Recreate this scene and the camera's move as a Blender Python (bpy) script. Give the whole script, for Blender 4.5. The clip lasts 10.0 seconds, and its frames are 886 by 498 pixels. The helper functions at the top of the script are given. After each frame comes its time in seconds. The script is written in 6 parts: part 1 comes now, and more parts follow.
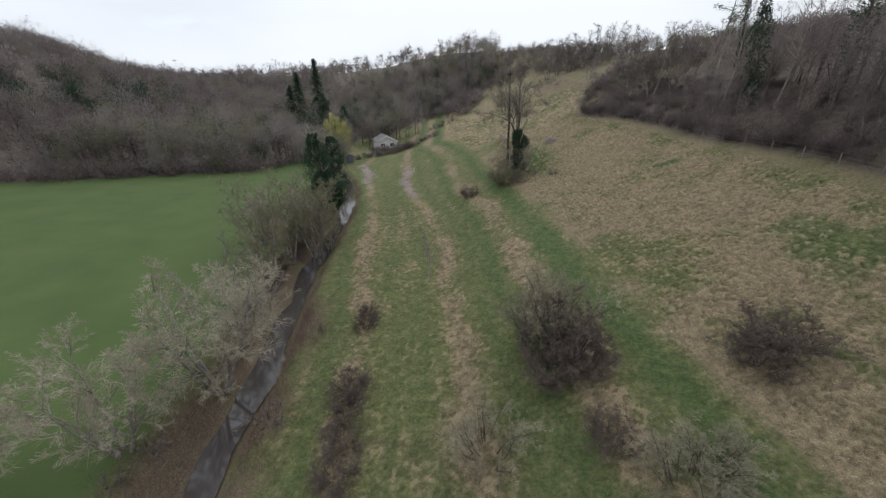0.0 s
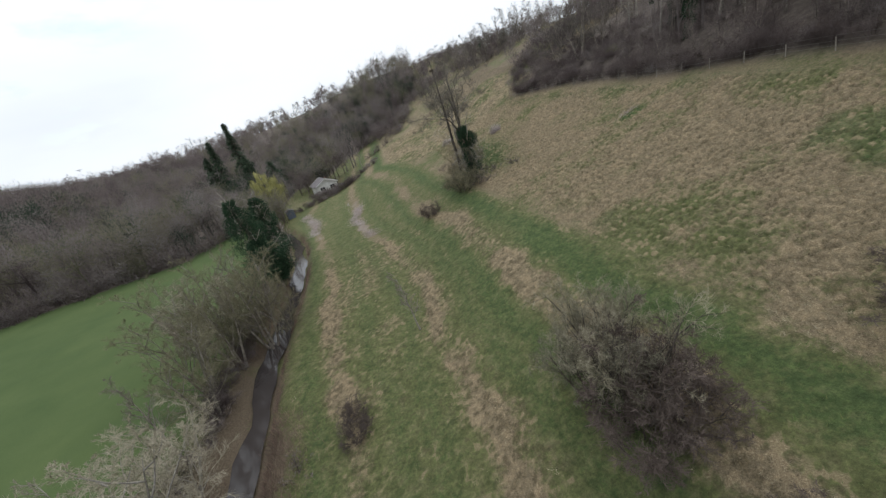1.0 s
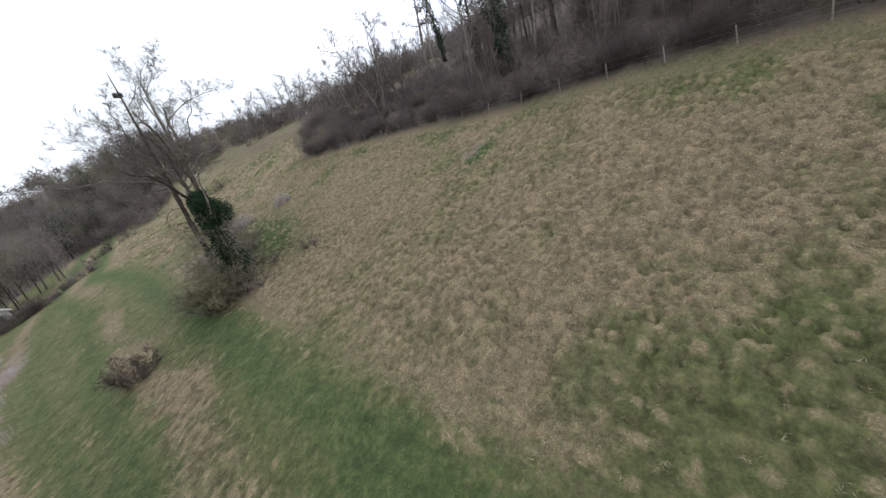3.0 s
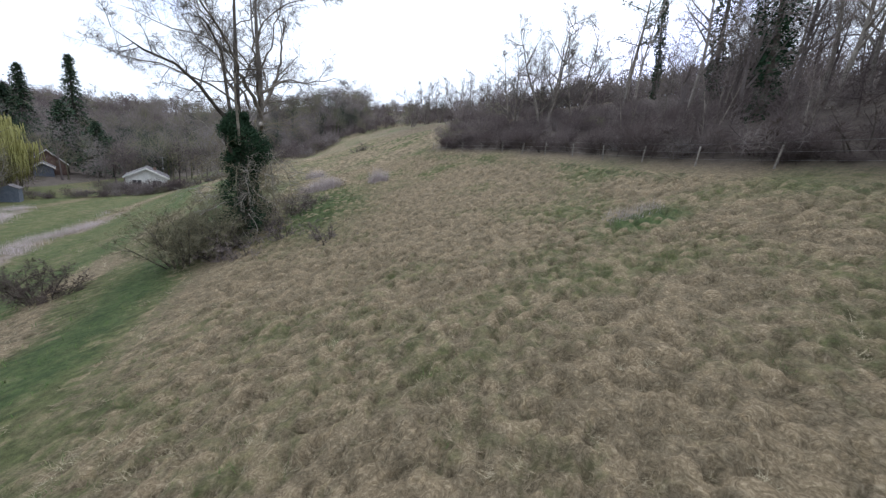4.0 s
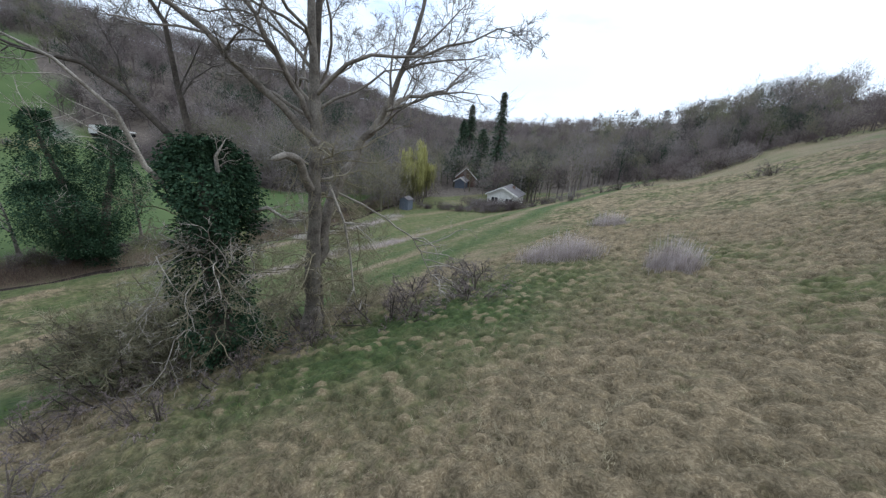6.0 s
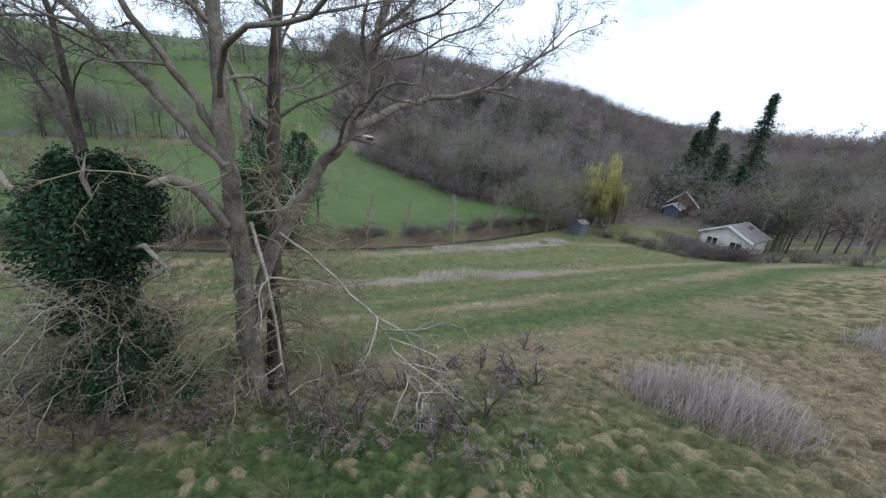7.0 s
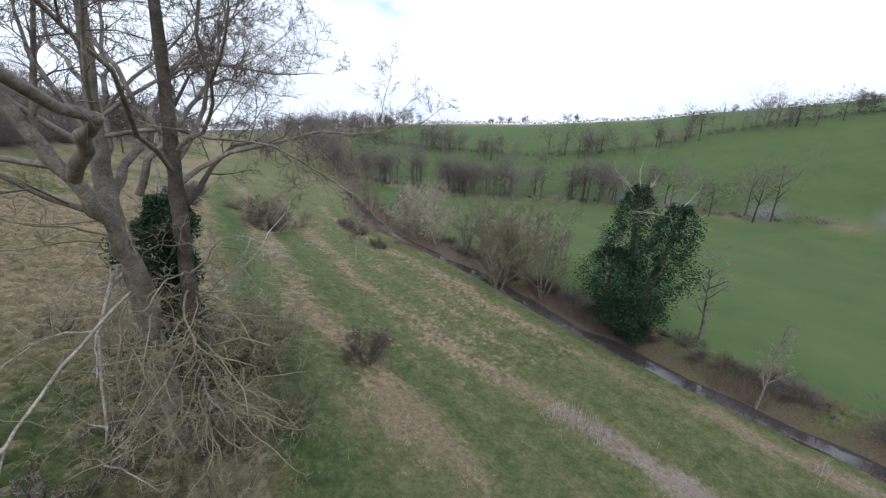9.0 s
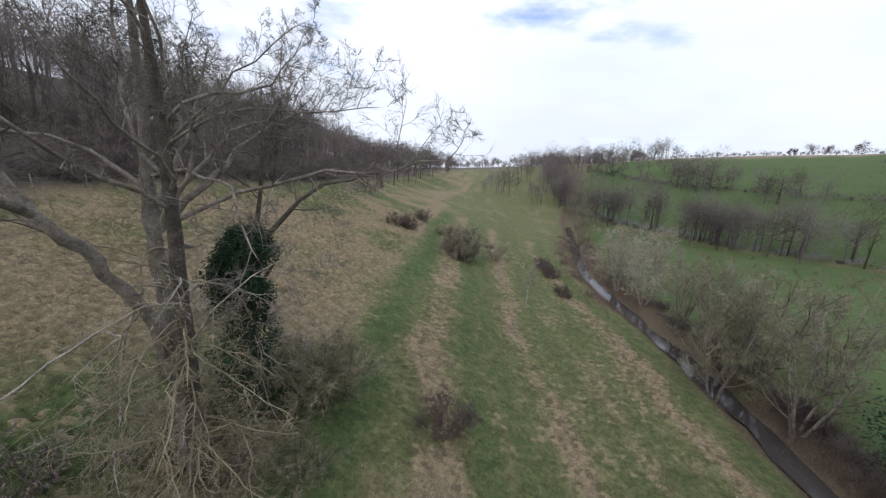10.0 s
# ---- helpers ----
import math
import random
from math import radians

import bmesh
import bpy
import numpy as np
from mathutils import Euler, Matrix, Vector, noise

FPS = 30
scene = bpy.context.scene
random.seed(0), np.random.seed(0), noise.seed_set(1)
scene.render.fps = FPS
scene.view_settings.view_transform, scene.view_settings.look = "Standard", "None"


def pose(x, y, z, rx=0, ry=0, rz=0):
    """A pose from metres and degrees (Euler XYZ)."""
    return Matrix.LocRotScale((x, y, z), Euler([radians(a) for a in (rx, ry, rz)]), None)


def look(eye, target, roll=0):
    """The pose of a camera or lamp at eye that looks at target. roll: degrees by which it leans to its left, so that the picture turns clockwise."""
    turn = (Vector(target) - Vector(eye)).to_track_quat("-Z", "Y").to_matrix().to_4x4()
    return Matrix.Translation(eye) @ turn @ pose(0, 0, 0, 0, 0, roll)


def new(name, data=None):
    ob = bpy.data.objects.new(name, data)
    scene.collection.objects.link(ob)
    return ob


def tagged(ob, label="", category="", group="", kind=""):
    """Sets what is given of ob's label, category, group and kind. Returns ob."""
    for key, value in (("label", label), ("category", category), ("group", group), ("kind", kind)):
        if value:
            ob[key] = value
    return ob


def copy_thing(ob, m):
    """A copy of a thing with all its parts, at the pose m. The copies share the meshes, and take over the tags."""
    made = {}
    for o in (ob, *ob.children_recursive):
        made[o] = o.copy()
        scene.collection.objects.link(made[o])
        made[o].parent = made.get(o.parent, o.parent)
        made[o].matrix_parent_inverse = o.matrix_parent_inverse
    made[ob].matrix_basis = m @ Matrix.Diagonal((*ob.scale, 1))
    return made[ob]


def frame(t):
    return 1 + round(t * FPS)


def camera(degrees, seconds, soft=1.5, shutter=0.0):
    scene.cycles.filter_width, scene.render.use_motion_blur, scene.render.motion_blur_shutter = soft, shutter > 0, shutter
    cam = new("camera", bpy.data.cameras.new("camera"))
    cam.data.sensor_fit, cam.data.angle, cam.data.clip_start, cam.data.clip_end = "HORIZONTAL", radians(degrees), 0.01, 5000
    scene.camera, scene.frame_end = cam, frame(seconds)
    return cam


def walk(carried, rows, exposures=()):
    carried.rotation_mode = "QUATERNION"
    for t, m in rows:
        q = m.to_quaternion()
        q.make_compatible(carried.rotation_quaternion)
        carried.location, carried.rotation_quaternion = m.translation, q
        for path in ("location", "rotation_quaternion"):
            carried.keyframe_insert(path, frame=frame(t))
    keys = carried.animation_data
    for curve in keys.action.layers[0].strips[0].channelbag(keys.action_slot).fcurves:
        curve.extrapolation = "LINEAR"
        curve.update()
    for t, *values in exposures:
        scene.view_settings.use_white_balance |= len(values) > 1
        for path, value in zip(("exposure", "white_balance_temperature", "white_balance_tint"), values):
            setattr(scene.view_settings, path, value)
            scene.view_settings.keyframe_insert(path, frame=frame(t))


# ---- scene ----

# ------------------------------------------------------------------ camera
cam = camera(102.0, 10.0, soft=1.3, shutter=0.025)
PATH = [
    (0, (-0.68, 3.67, 20.74), (-0.700, 21.892, 12.494), -0.59),
    (0.5, (-0.72, 7.47, 19.82), (-0.805, 25.955, 12.182), -7.16),
    (1, (-0.54, 11.80, 19.07), (1.088, 30.214, 11.439), -16.91),
    (1.5, (0.33, 16.75, 18.16), (2.724, 35.001, 10.344), -25.91),
    (2, (1.87, 21.80, 16.94), (6.729, 39.465, 8.906), -34.36),
    (2.5, (4.55, 26.87, 15.48), (14.367, 42.844, 8.519), -29.50),
    (2.7, (5.99, 28.82, 14.98), (16.819, 44.244, 8.288), -23.98),
    (3.8, (15.46, 38.06, 12.47), (23.174, 55.731, 7.162), 2.10),
    (4, (17.29, 40.11, 12.46), (22.999, 58.751, 7.993), 5.83),
    (4.5, (20.91, 45.25, 12.66), (20.636, 64.959, 9.284), 12.00),
    (5, (23.48, 50.88, 13.51), (17.436, 69.531, 9.549), 13.35),
    (5.2, (24.27, 53.00, 13.94), (16.680, 70.936, 9.401), 10.05),
    (6.3, (24.28, 64.23, 15.15), (9.430, 76.056, 8.866), 4.69),
    (6.5, (23.83, 66.10, 15.40), (7.785, 76.111, 8.894), 4.28),
    (7, (22.08, 70.53, 15.84), (3.783, 75.299, 9.314), 6.53),
    (7.5, (19.53, 74.35, 16.14), (0.595, 73.012, 9.833), 10.08),
    (8, (16.15, 77.05, 16.23), (-1.543, 69.899, 10.237), 11.69),
    (8.5, (12.33, 78.55, 16.36), (-2.202, 66.280, 10.178), 3.87),
    (9, (9.22, 79.38, 16.41), (-0.220, 62.582, 11.054), 3.48),
    (9.6, (4.64, 78.10, 16.27), (3.432, 58.613, 11.930), 4.64),
    (10, (2.22, 76.59, 16.97), (4.920, 57.253, 12.628), 3.76),
]
walk(cam, [(t, look(eye, target, roll)) for t, eye, target, roll in PATH],
     exposures=[(0, -0.40, 6730, 9), (1, -0.31, 6750, 8), (2.5, -0.20, 6720, 8), (3.8, -0.05, 6230, 11), (5, -0.09, 6000, 10), (6.5, -0.05, 6000, 6),
                (7.5, 0.04, 6000, 6), (8.5, -0.03, 6080, 8), (9.3, -0.17, 6320, 11), (10, -0.33, 6400, 12)])

# ------------------------------------------------------------------ sky and light
SUN_TURN, SUN_HIGH = 20.0, 38.0   # degrees: to the right of +y, above the horizon
world = bpy.data.worlds.new("sky")
scene.world = world
world.use_nodes = True
wn, wl = world.node_tree.nodes, world.node_tree.links
wn.clear()
w_out = wn.new("ShaderNodeOutputWorld")
w_bg = wn.new("ShaderNodeBackground")
w_sky = wn.new("ShaderNodeTexSky")
w_sky.sky_type = "NISHITA"
w_sky.sun_disc = False
w_sky.sun_elevation = radians(SUN_HIGH)
w_sky.sun_rotation = radians(SUN_TURN)
w_sky.air_density, w_sky.dust_density, w_sky.ozone_density = 1.0, 1.5, 1.0
w_dim = wn.new("ShaderNodeMix")
w_dim.data_type, w_dim.blend_type = "RGBA", "MULTIPLY"
w_dim.inputs[0].default_value = 1.0
w_dim.inputs[7].default_value = (0.25, 0.24, 0.27, 1)
w_co = wn.new("ShaderNodeTexCoord")
w_map = wn.new("ShaderNodeMapping")
w_map.inputs["Scale"].default_value = (1.0, 1.0, 3.2)
w_no = wn.new("ShaderNodeTexNoise")
w_no.inputs["Scale"].default_value = 2.1
w_no.inputs["Detail"].default_value = 8.0
w_no.inputs["Roughness"].default_value = 0.58
w_ramp = wn.new("ShaderNodeValToRGB")
w_ramp.color_ramp.elements[0].position = 0.27
w_ramp.color_ramp.elements[1].position = 0.42
w_no2 = wn.new("ShaderNodeTexNoise")
w_no2.inputs["Scale"].default_value = 1.3
w_no2.inputs["Detail"].default_value = 5.0
w_cl = wn.new("ShaderNodeValToRGB")
w_cl.color_ramp.elements[0].position = 0.35
w_cl.color_ramp.elements[0].color = (1.02, 1.11, 1.26, 1)
w_cl.color_ramp.elements[1].position = 0.62
w_cl.color_ramp.elements[1].color = (1.22, 1.31, 1.46, 1)
w_mix = wn.new("ShaderNodeMix")
w_mix.data_type = "RGBA"
wl.new(w_co.outputs["Generated"], w_map.inputs["Vector"])
wl.new(w_map.outputs[0], w_no.inputs["Vector"])
wl.new(w_map.outputs[0], w_no2.inputs["Vector"])
wl.new(w_no.outputs[0], w_ramp.inputs[0])
wl.new(w_no2.outputs[0], w_cl.inputs[0])
wl.new(w_sky.outputs[0], w_dim.inputs[6])
wl.new(w_ramp.outputs[0], w_mix.inputs[0])
wl.new(w_dim.outputs[2], w_mix.inputs[6])
w_sep = wn.new("ShaderNodeSeparateXYZ")
w_up = wn.new("ShaderNodeMapRange")
w_up.inputs["From Min"].default_value, w_up.inputs["From Max"].default_value = 0.15, 1.0
w_up.inputs["To Min"].default_value, w_up.inputs["To Max"].default_value = 1.0, 1.5
w_zen = wn.new("ShaderNodeMix")
w_zen.data_type, w_zen.blend_type = "RGBA", "MULTIPLY"
w_zen.inputs[0].default_value = 1.0
wl.new(w_co.outputs["Generated"], w_sep.inputs[0])
wl.new(w_sep.outputs[2], w_up.inputs[0])
wl.new(w_cl.outputs[0], w_zen.inputs[6])
wl.new(w_up.outputs[0], w_zen.inputs[7])
wl.new(w_zen.outputs[2], w_mix.inputs[7])
wl.new(w_mix.outputs[2], w_bg.inputs[0])
w_bg.inputs[1].default_value = 1.0
wl.new(w_bg.outputs[0], w_out.inputs[0])

sun = new("sun", bpy.data.lights.new("sun", "SUN"))
sun.data.energy, sun.data.angle, sun.data.color = 1.1, radians(14), (1.0, 0.985, 0.96)
sa, sh = radians(SUN_TURN), radians(SUN_HIGH)
sun.matrix_world = look((0, 0, 60), (0 - math.sin(sa) * math.cos(sh), 0 - math.cos(sa) * math.cos(sh), 60 - math.sin(sh)))


# ------------------------------------------------------------------ helpers
def material(name, rough=0.9):
    m = bpy.data.materials.new(name)
    m.use_nodes = True
    n, l = m.node_tree.nodes, m.node_tree.links
    b = n["Principled BSDF"]
    b.inputs["Roughness"].default_value = rough
    b.inputs["Specular IOR Level"].default_value = 0.2
    return m, n, l, b


def noise_node(n, l, scale, detail=4.0, rough=0.6, vec=None):
    t = n.new("ShaderNodeTexNoise")
    t.inputs["Scale"].default_value = scale
    t.inputs["Detail"].default_value = detail
    t.inputs["Roughness"].default_value = rough
    if vec is not None:
        l.new(vec, t.inputs["Vector"])
    return t.outputs["Fac"]


def ramp_node(n, l, fac, stops):
    r = n.new("ShaderNodeValToRGB")
    e = r.color_ramp.elements
    while len(e) < len(stops):
        e.new(0.5)
    for k, (p, c) in zip(e, stops):
        k.position, k.color = p, (*c, 1)
    l.new(fac, r.inputs[0])
    return r.outputs[0]


def mix_node(n, l, fac, a, b, mode="MIX"):
    m = n.new("ShaderNodeMix")
    m.data_type, m.blend_type = "RGBA", mode
    for src, k in ((fac, 0), (a, 6), (b, 7)):
        if isinstance(src, (int, float)):
            m.inputs[k].default_value = src
        elif isinstance(src, tuple):
            m.inputs[k].default_value = (*src, 1)
        else:
            l.new(src, m.inputs[k])
    return m.outputs[2]


def bump_node(n, l, b, height, strength=0.4, dist=0.05):
    k = n.new("ShaderNodeBump")
    k.inputs["Strength"].default_value = strength
    k.inputs["Distance"].default_value = dist
    l.new(height, k.inputs["Height"])
    l.new(k.outputs[0], b.inputs["Normal"])


def mottled(name, dark, light, scale=3.0, rough=0.9, bump=0.3, fine=30.0, dist=0.02):
    """A surface that varies between two tones at two scales, and from object to object."""
    m, n, l, b = material(name, rough)
    co = n.new("ShaderNodeTexCoord").outputs["Object"]
    big = noise_node(n, l, scale, 5, 0.6, co)
    small = noise_node(n, l, fine, 3, 0.6, co)
    c = ramp_node(n, l, big, [(0.32, dark), (0.7, light)])
    g = ramp_node(n, l, small, [(0.3, (0.6, 0.6, 0.6)), (0.7, (1.25, 1.25, 1.25))])
    c = mix_node(n, l, 1.0, c, g, "MULTIPLY")
    info = n.new("ShaderNodeObjectInfo").outputs["Random"]
    v = ramp_node(n, l, info, [(0.0, (0.8, 0.8, 0.8)), (1.0, (1.18, 1.15, 1.12))])
    c = mix_node(n, l, 1.0, c, v, "MULTIPLY")
    l.new(c, b.inputs["Base Color"])
    if bump:
        bump_node(n, l, b, small, bump, dist)
    return m


def island(name, stops, rough=0.85, spec=0.2):
    """A tone for each loose piece of a mesh."""
    m, n, l, b = material(name, rough)
    b.inputs["Specular IOR Level"].default_value = spec
    r = n.new("ShaderNodeNewGeometry").outputs["Random Per Island"]
    c = ramp_node(n, l, r, stops)
    co = n.new("ShaderNodeTexCoord").outputs["Object"]
    g = ramp_node(n, l, noise_node(n, l, 0.35, 3, 0.6, co), [(0.3, (0.72, 0.72, 0.72)), (0.7, (1.2, 1.2, 1.2))])
    l.new(mix_node(n, l, 1.0, c, g, "MULTIPLY"), b.inputs["Base Color"])
    return m


class Geo:
    """Collects vertices and faces for one mesh."""

    def __init__(self):
        self.v, self.f = [], []

    def tube(self, pts, radii, sides=5, tip=True):
        base = len(self.v)
        n = len(pts)
        prev = None
        for i, p in enumerate(pts):
            d = (pts[min(i + 1, n - 1)] - pts[max(i - 1, 0)])
            d = d.normalized() if d.length > 1e-6 else Vector((0, 0, 1))
            if prev is None:
                a = d.orthogonal().normalized()
            else:
                a = (prev - d * prev.dot(d))
                a = a.normalized() if a.length > 1e-6 else d.orthogonal().normalized()
            prev = a
            b = d.cross(a)
            if tip and i == n - 1:
                self.v.append(tuple(p))
                break
            for k in range(sides):
                t = 2 * math.pi * k / sides
                q = p + (a * math.cos(t) + b * math.sin(t)) * radii[i]
                self.v.append((q.x, q.y, q.z))
        rings = n - 1 if tip else n
        for i in range(rings - 1):
            for k in range(sides):
                a0, a1 = base + i * sides + k, base + i * sides + (k + 1) % sides
                self.f.append((a0, a1, a1 + sides, a0 + sides))
        if tip:
            top = base + (n - 1) * sides
            last = base + (n - 2) * sides
            for k in range(sides):
                self.f.append((last + k, last + (k + 1) % sides, top))

    def blade(self, p, d, side, w, droop):
        """A bent blade of grass from p along d."""
        i = len(self.v)
        m = p + d * 0.55
        t = p + d + Vector((0, 0, -droop))
        s = side * w
        for q in (p - s, p + s, m + s * 0.8, m - s * 0.8, t):
            self.v.append((q.x, q.y, q.z))
        self.f.append((i, i + 1, i + 2, i + 3))
        self.f.append((i + 3, i + 2, i + 4))

    def leaf(self, p, u, w, size):
        i = len(self.v)
        for a, b in ((0, -1), (0.55, 0), (0, 1), (-0.55, 0)):
            q = p + (u * b + w * a) * size
            self.v.append((q.x, q.y, q.z))
        self.f.append((i, i + 1, i + 2, i + 3))

    def box(self, lo, hi):
        i = len(self.v)
        for z in (lo[2], hi[2]):
            self.v += [(lo[0], lo[1], z), (hi[0], lo[1], z), (hi[0], hi[1], z), (lo[0], hi[1], z)]
        self.f += [(i, i + 3, i + 2, i + 1), (i + 4, i + 5, i + 6, i + 7), (i, i + 1, i + 5, i + 4),
                   (i + 1, i + 2, i + 6, i + 5), (i + 2, i + 3, i + 7, i + 6), (i + 3, i, i + 4, i + 7)]

    def prism(self, outline, axis, lo, hi):
        """An outline in two coordinates drawn out along the third axis (0, 1 or 2)."""
        i, n = len(self.v), len(outline)
        for e in (lo, hi):
            for a, b in outline:
                self.v.append([(e, a, b), (a, e, b), (a, b, e)][axis])
        self.f += [tuple(i + k for k in range(n)), tuple(i + n + k for k in reversed(range(n)))]
        self.f += [(i + k, i + n + k, i + n + (k + 1) % n, i + (k + 1) % n) for k in range(n)]

    def mesh(self, name, mat, smooth=True):
        me = bpy.data.meshes.new(name)
        me.from_pydata([tuple(q) for q in self.v], [], self.f)
        me.materials.append(mat)
        if smooth:
            me.polygons.foreach_set("use_smooth", [True] * len(me.polygons))
        me.update()
        return me


def part(name, geo, mat, parent, label="", smooth=True):
    ob = new(name, geo.mesh(name, mat, smooth))
    ob.parent = parent
    if label:
        tagged(ob, label=label)
    return ob


def thing(name, place, label, category, group="", turn=0.0):
    ob = new(name)
    ob.empty_display_size = 0.3
    ob.matrix_world = pose(*place, 0, 0, turn)
    return tagged(ob, label=label, category=category, group=group, kind="thing")


def vnoise(x, y, scale, seed):
    """Smooth noise from 0 to 1 over the plane."""
    x, y = np.asarray(x, float) / scale, np.asarray(y, float) / scale
    i, j = np.floor(x).astype(np.int64), np.floor(y).astype(np.int64)
    u, v = x - i, y - j
    u, v = u * u * (3 - 2 * u), v * v * (3 - 2 * v)

    def h(a, b):
        k = (a * 374761393 + b * 668265263 + seed * 974634777) & 0xFFFFFFFF
        k = ((k ^ (k >> 13)) * 1274126177) & 0xFFFFFFFF
        return ((k ^ (k >> 16)) & 0xFFFF) / 65535.0

    return (h(i, j) * (1 - u) + h(i + 1, j) * u) * (1 - v) + (h(i, j + 1) * (1 - u) + h(i + 1, j + 1) * u) * v


# ------------------------------------------------------------------ the lie of the land
# The stream runs along the valley; heights follow the distance from it.
STREAM_Y = [-1500, -300, -150, -60, 0, 10, 22, 45, 60, 70, 78, 86, 95, 104, 131, 163, 200, 260, 400, 1500]
STREAM_X = [-260, -80, -45, -24, -15.5, -14, -14.2, -17.2, -17, -18.8, -19.8, -22.8, -27, -32, -43, -66, -92, -125, -180, -500]
SIDE_U = [-2000, -600, -320, -260, -210, -150, -110, -80, -60, -20, -5, -2.6, -1.7, -1.1, 1.1, 1.6, 2.4, 8, 15, 19, 22, 26, 29, 32, 36, 41, 46, 52, 60, 75, 100, 140, 260, 2000]
SIDE_Z = [30, 30, 30, 28.5, 24, 15, 9.5, 6, 4.4, 2.5, 2.0, 1.8, 1.0, 0.5, 0.5, 1.0, 1.7, 1.9, 2.3, 3.4, 4.4, 5.7, 6.5, 7.35, 8.5, 9.75, 11.2, 13.6, 17.5, 23, 29, 34, 38, 42]


# the east slope leaves the stream where the valley opens out towards the house
SLOPE_Y = [-1500, -300, -150, -60, 0, 10, 22, 45, 60, 70, 78, 86, 95, 104, 131, 163, 200, 260, 400, 1500]
SLOPE_X = [-260, -80, -45, -24, -15.5, -14, -14.2, -17.2, -17, -18.8, -19.8, -22.8, -25.5, -27.5, -32.5, -40, -52, -72, -120, -400]
# skyline round the valley, by bearing to the left of +y from the great ash: rise in degrees, distance of the ridge
RIDGE_B = [-12, -5, 0, 5, 12, 20, 28, 40, 46, 52, 58, 67, 75, 84, 92, 98, 104, 113, 120, 135, 145, 158, 172, 184, 195, 205]
RIDGE_E = [6.5, 6.2, 5.8, 5.2, 3.8, 2.8, 1.8, 1.6, 1.8, 2.9, 4.6, 5.6, 6.4, 6.9, 7.1, 6.9, 6.6, 6.0, 5.1, 4.3, 3.9, 3.0, 1.7, 0.5, -0.3, -0.5]
RIDGE_R = [260, 270, 280, 290, 310, 330, 420, 400, 380, 320, 290, 275, 265, 255, 250, 245, 240, 240, 240, 240, 240, 260, 300, 400, 400, 400]
ASH_X, ASH_Y = 14.0, 68.0


def ridge(x, y):
    """Bearing from the great ash, distance from it, and distance of the ridge that way."""
    b = np.degrees(np.arctan2(ASH_X - np.asarray(x, float), np.asarray(y, float) - ASH_Y))
    b = np.where(b < -100, b + 360, b)
    return b, np.hypot(np.asarray(x, float) - ASH_X, np.asarray(y, float) - ASH_Y), np.interp(b, RIDGE_B, RIDGE_R)


def on_ridge(b, back=0.0):
    r = float(np.interp(b, RIDGE_B, RIDGE_R)) - back
    return ASH_X - r * math.sin(radians(b)), ASH_Y + r * math.cos(radians(b))


def stream_x(y):
    return (np.interp(np.asarray(y) - 6, STREAM_Y, STREAM_X) + np.interp(y, STREAM_Y, STREAM_X) + np.interp(np.asarray(y) + 6, STREAM_Y, STREAM_X)) / 3


def height(x, y):
    x, y = np.asarray(x, float), np.asarray(y, float)
    u = x - stream_x(y)
    up = x - (np.interp(y - 6, SLOPE_Y, SLOPE_X) + np.interp(y, SLOPE_Y, SLOPE_X) + np.interp(y + 6, SLOPE_Y, SLOPE_X)) / 3
    z = np.where(u < 2.4, np.interp(u, SIDE_U, SIDE_Z), np.interp(np.maximum(up, 2.4), SIDE_U, SIDE_Z))
    z = np.where(up > 20, 3.8 + (z - 3.8) * np.interp(y, [-160, -40, 5], [0.45, 0.72, 1.0]), z)
    b, r, far = ridge(x, y)
    start = np.interp(b, [20, 60, 150, 170], [120, 100, 100, 130])
    s = np.sin(np.clip((r - start) / (far - start), 0, 1) * math.pi / 2) ** 1.25
    s = s * np.interp(b, [-28, -12, 200, 212], [0, 1, 1, 0])
    z = z + (16 + far * np.tan(np.radians(np.interp(b, RIDGE_B, RIDGE_E))) - z) * s
    near = np.exp(-(np.maximum(np.abs(x), np.abs(y - 45)) / 150) ** 4)
    return z + (vnoise(x, y, 1.4, 3) - 0.5) * 0.14 * near * (np.abs(u) > 2.5) + (vnoise(x, y, 60, 5) - 0.5) * 3.0 * (1 - near)


def ground_at(x, y):
    return float(height(x, y))


def on_line(line, y):
    return np.interp(y, [q[1] for q in line], [q[0] for q in line])


def band(x, y, line, half, soft=0.6, lo=-14, hi=1e9):
    wob = (vnoise(x, y, 1.6, 11) - 0.5) * 1.1 + (vnoise(x, y, 6.0, 12) - 0.5) * 0.8
    d = np.abs(x - on_line(line, y) + wob)
    w = np.clip((half - d) / soft + 0.5, 0, 1)
    return w * np.clip((y - lo) / 8, 0, 1) * np.clip((hi - y) / 3, 0, 1)


STRIP_A = [(-5.6, 5), (-6.9, 20), (-7.6, 29), (-10.2, 40), (-11.2, 53), (-13.0, 64), (-15.0, 75), (-17.6, 86), (-21, 97)]
STRIP_B = [(2.4, 5), (0.6, 26), (-0.6, 45), (-2.6, 57), (-6.2, 69), (-8.2, 78), (-8.6, 87), (-10.5, 100)]
STRIP_C = [(9.4, 5), (8.2, 25), (7.2, 39), (5.8, 53), (4.0, 62), (1.8, 74.5), (1.0, 82), (1.0, 89), (-1.5, 100), (-5, 112)]
PATH_GREEN = [(13.0, 5), (11.4, 23), (10.6, 34), (9.3, 50), (8.3, 62), (6.6, 74), (4.8, 87), (2.0, 100), (-2, 112)]
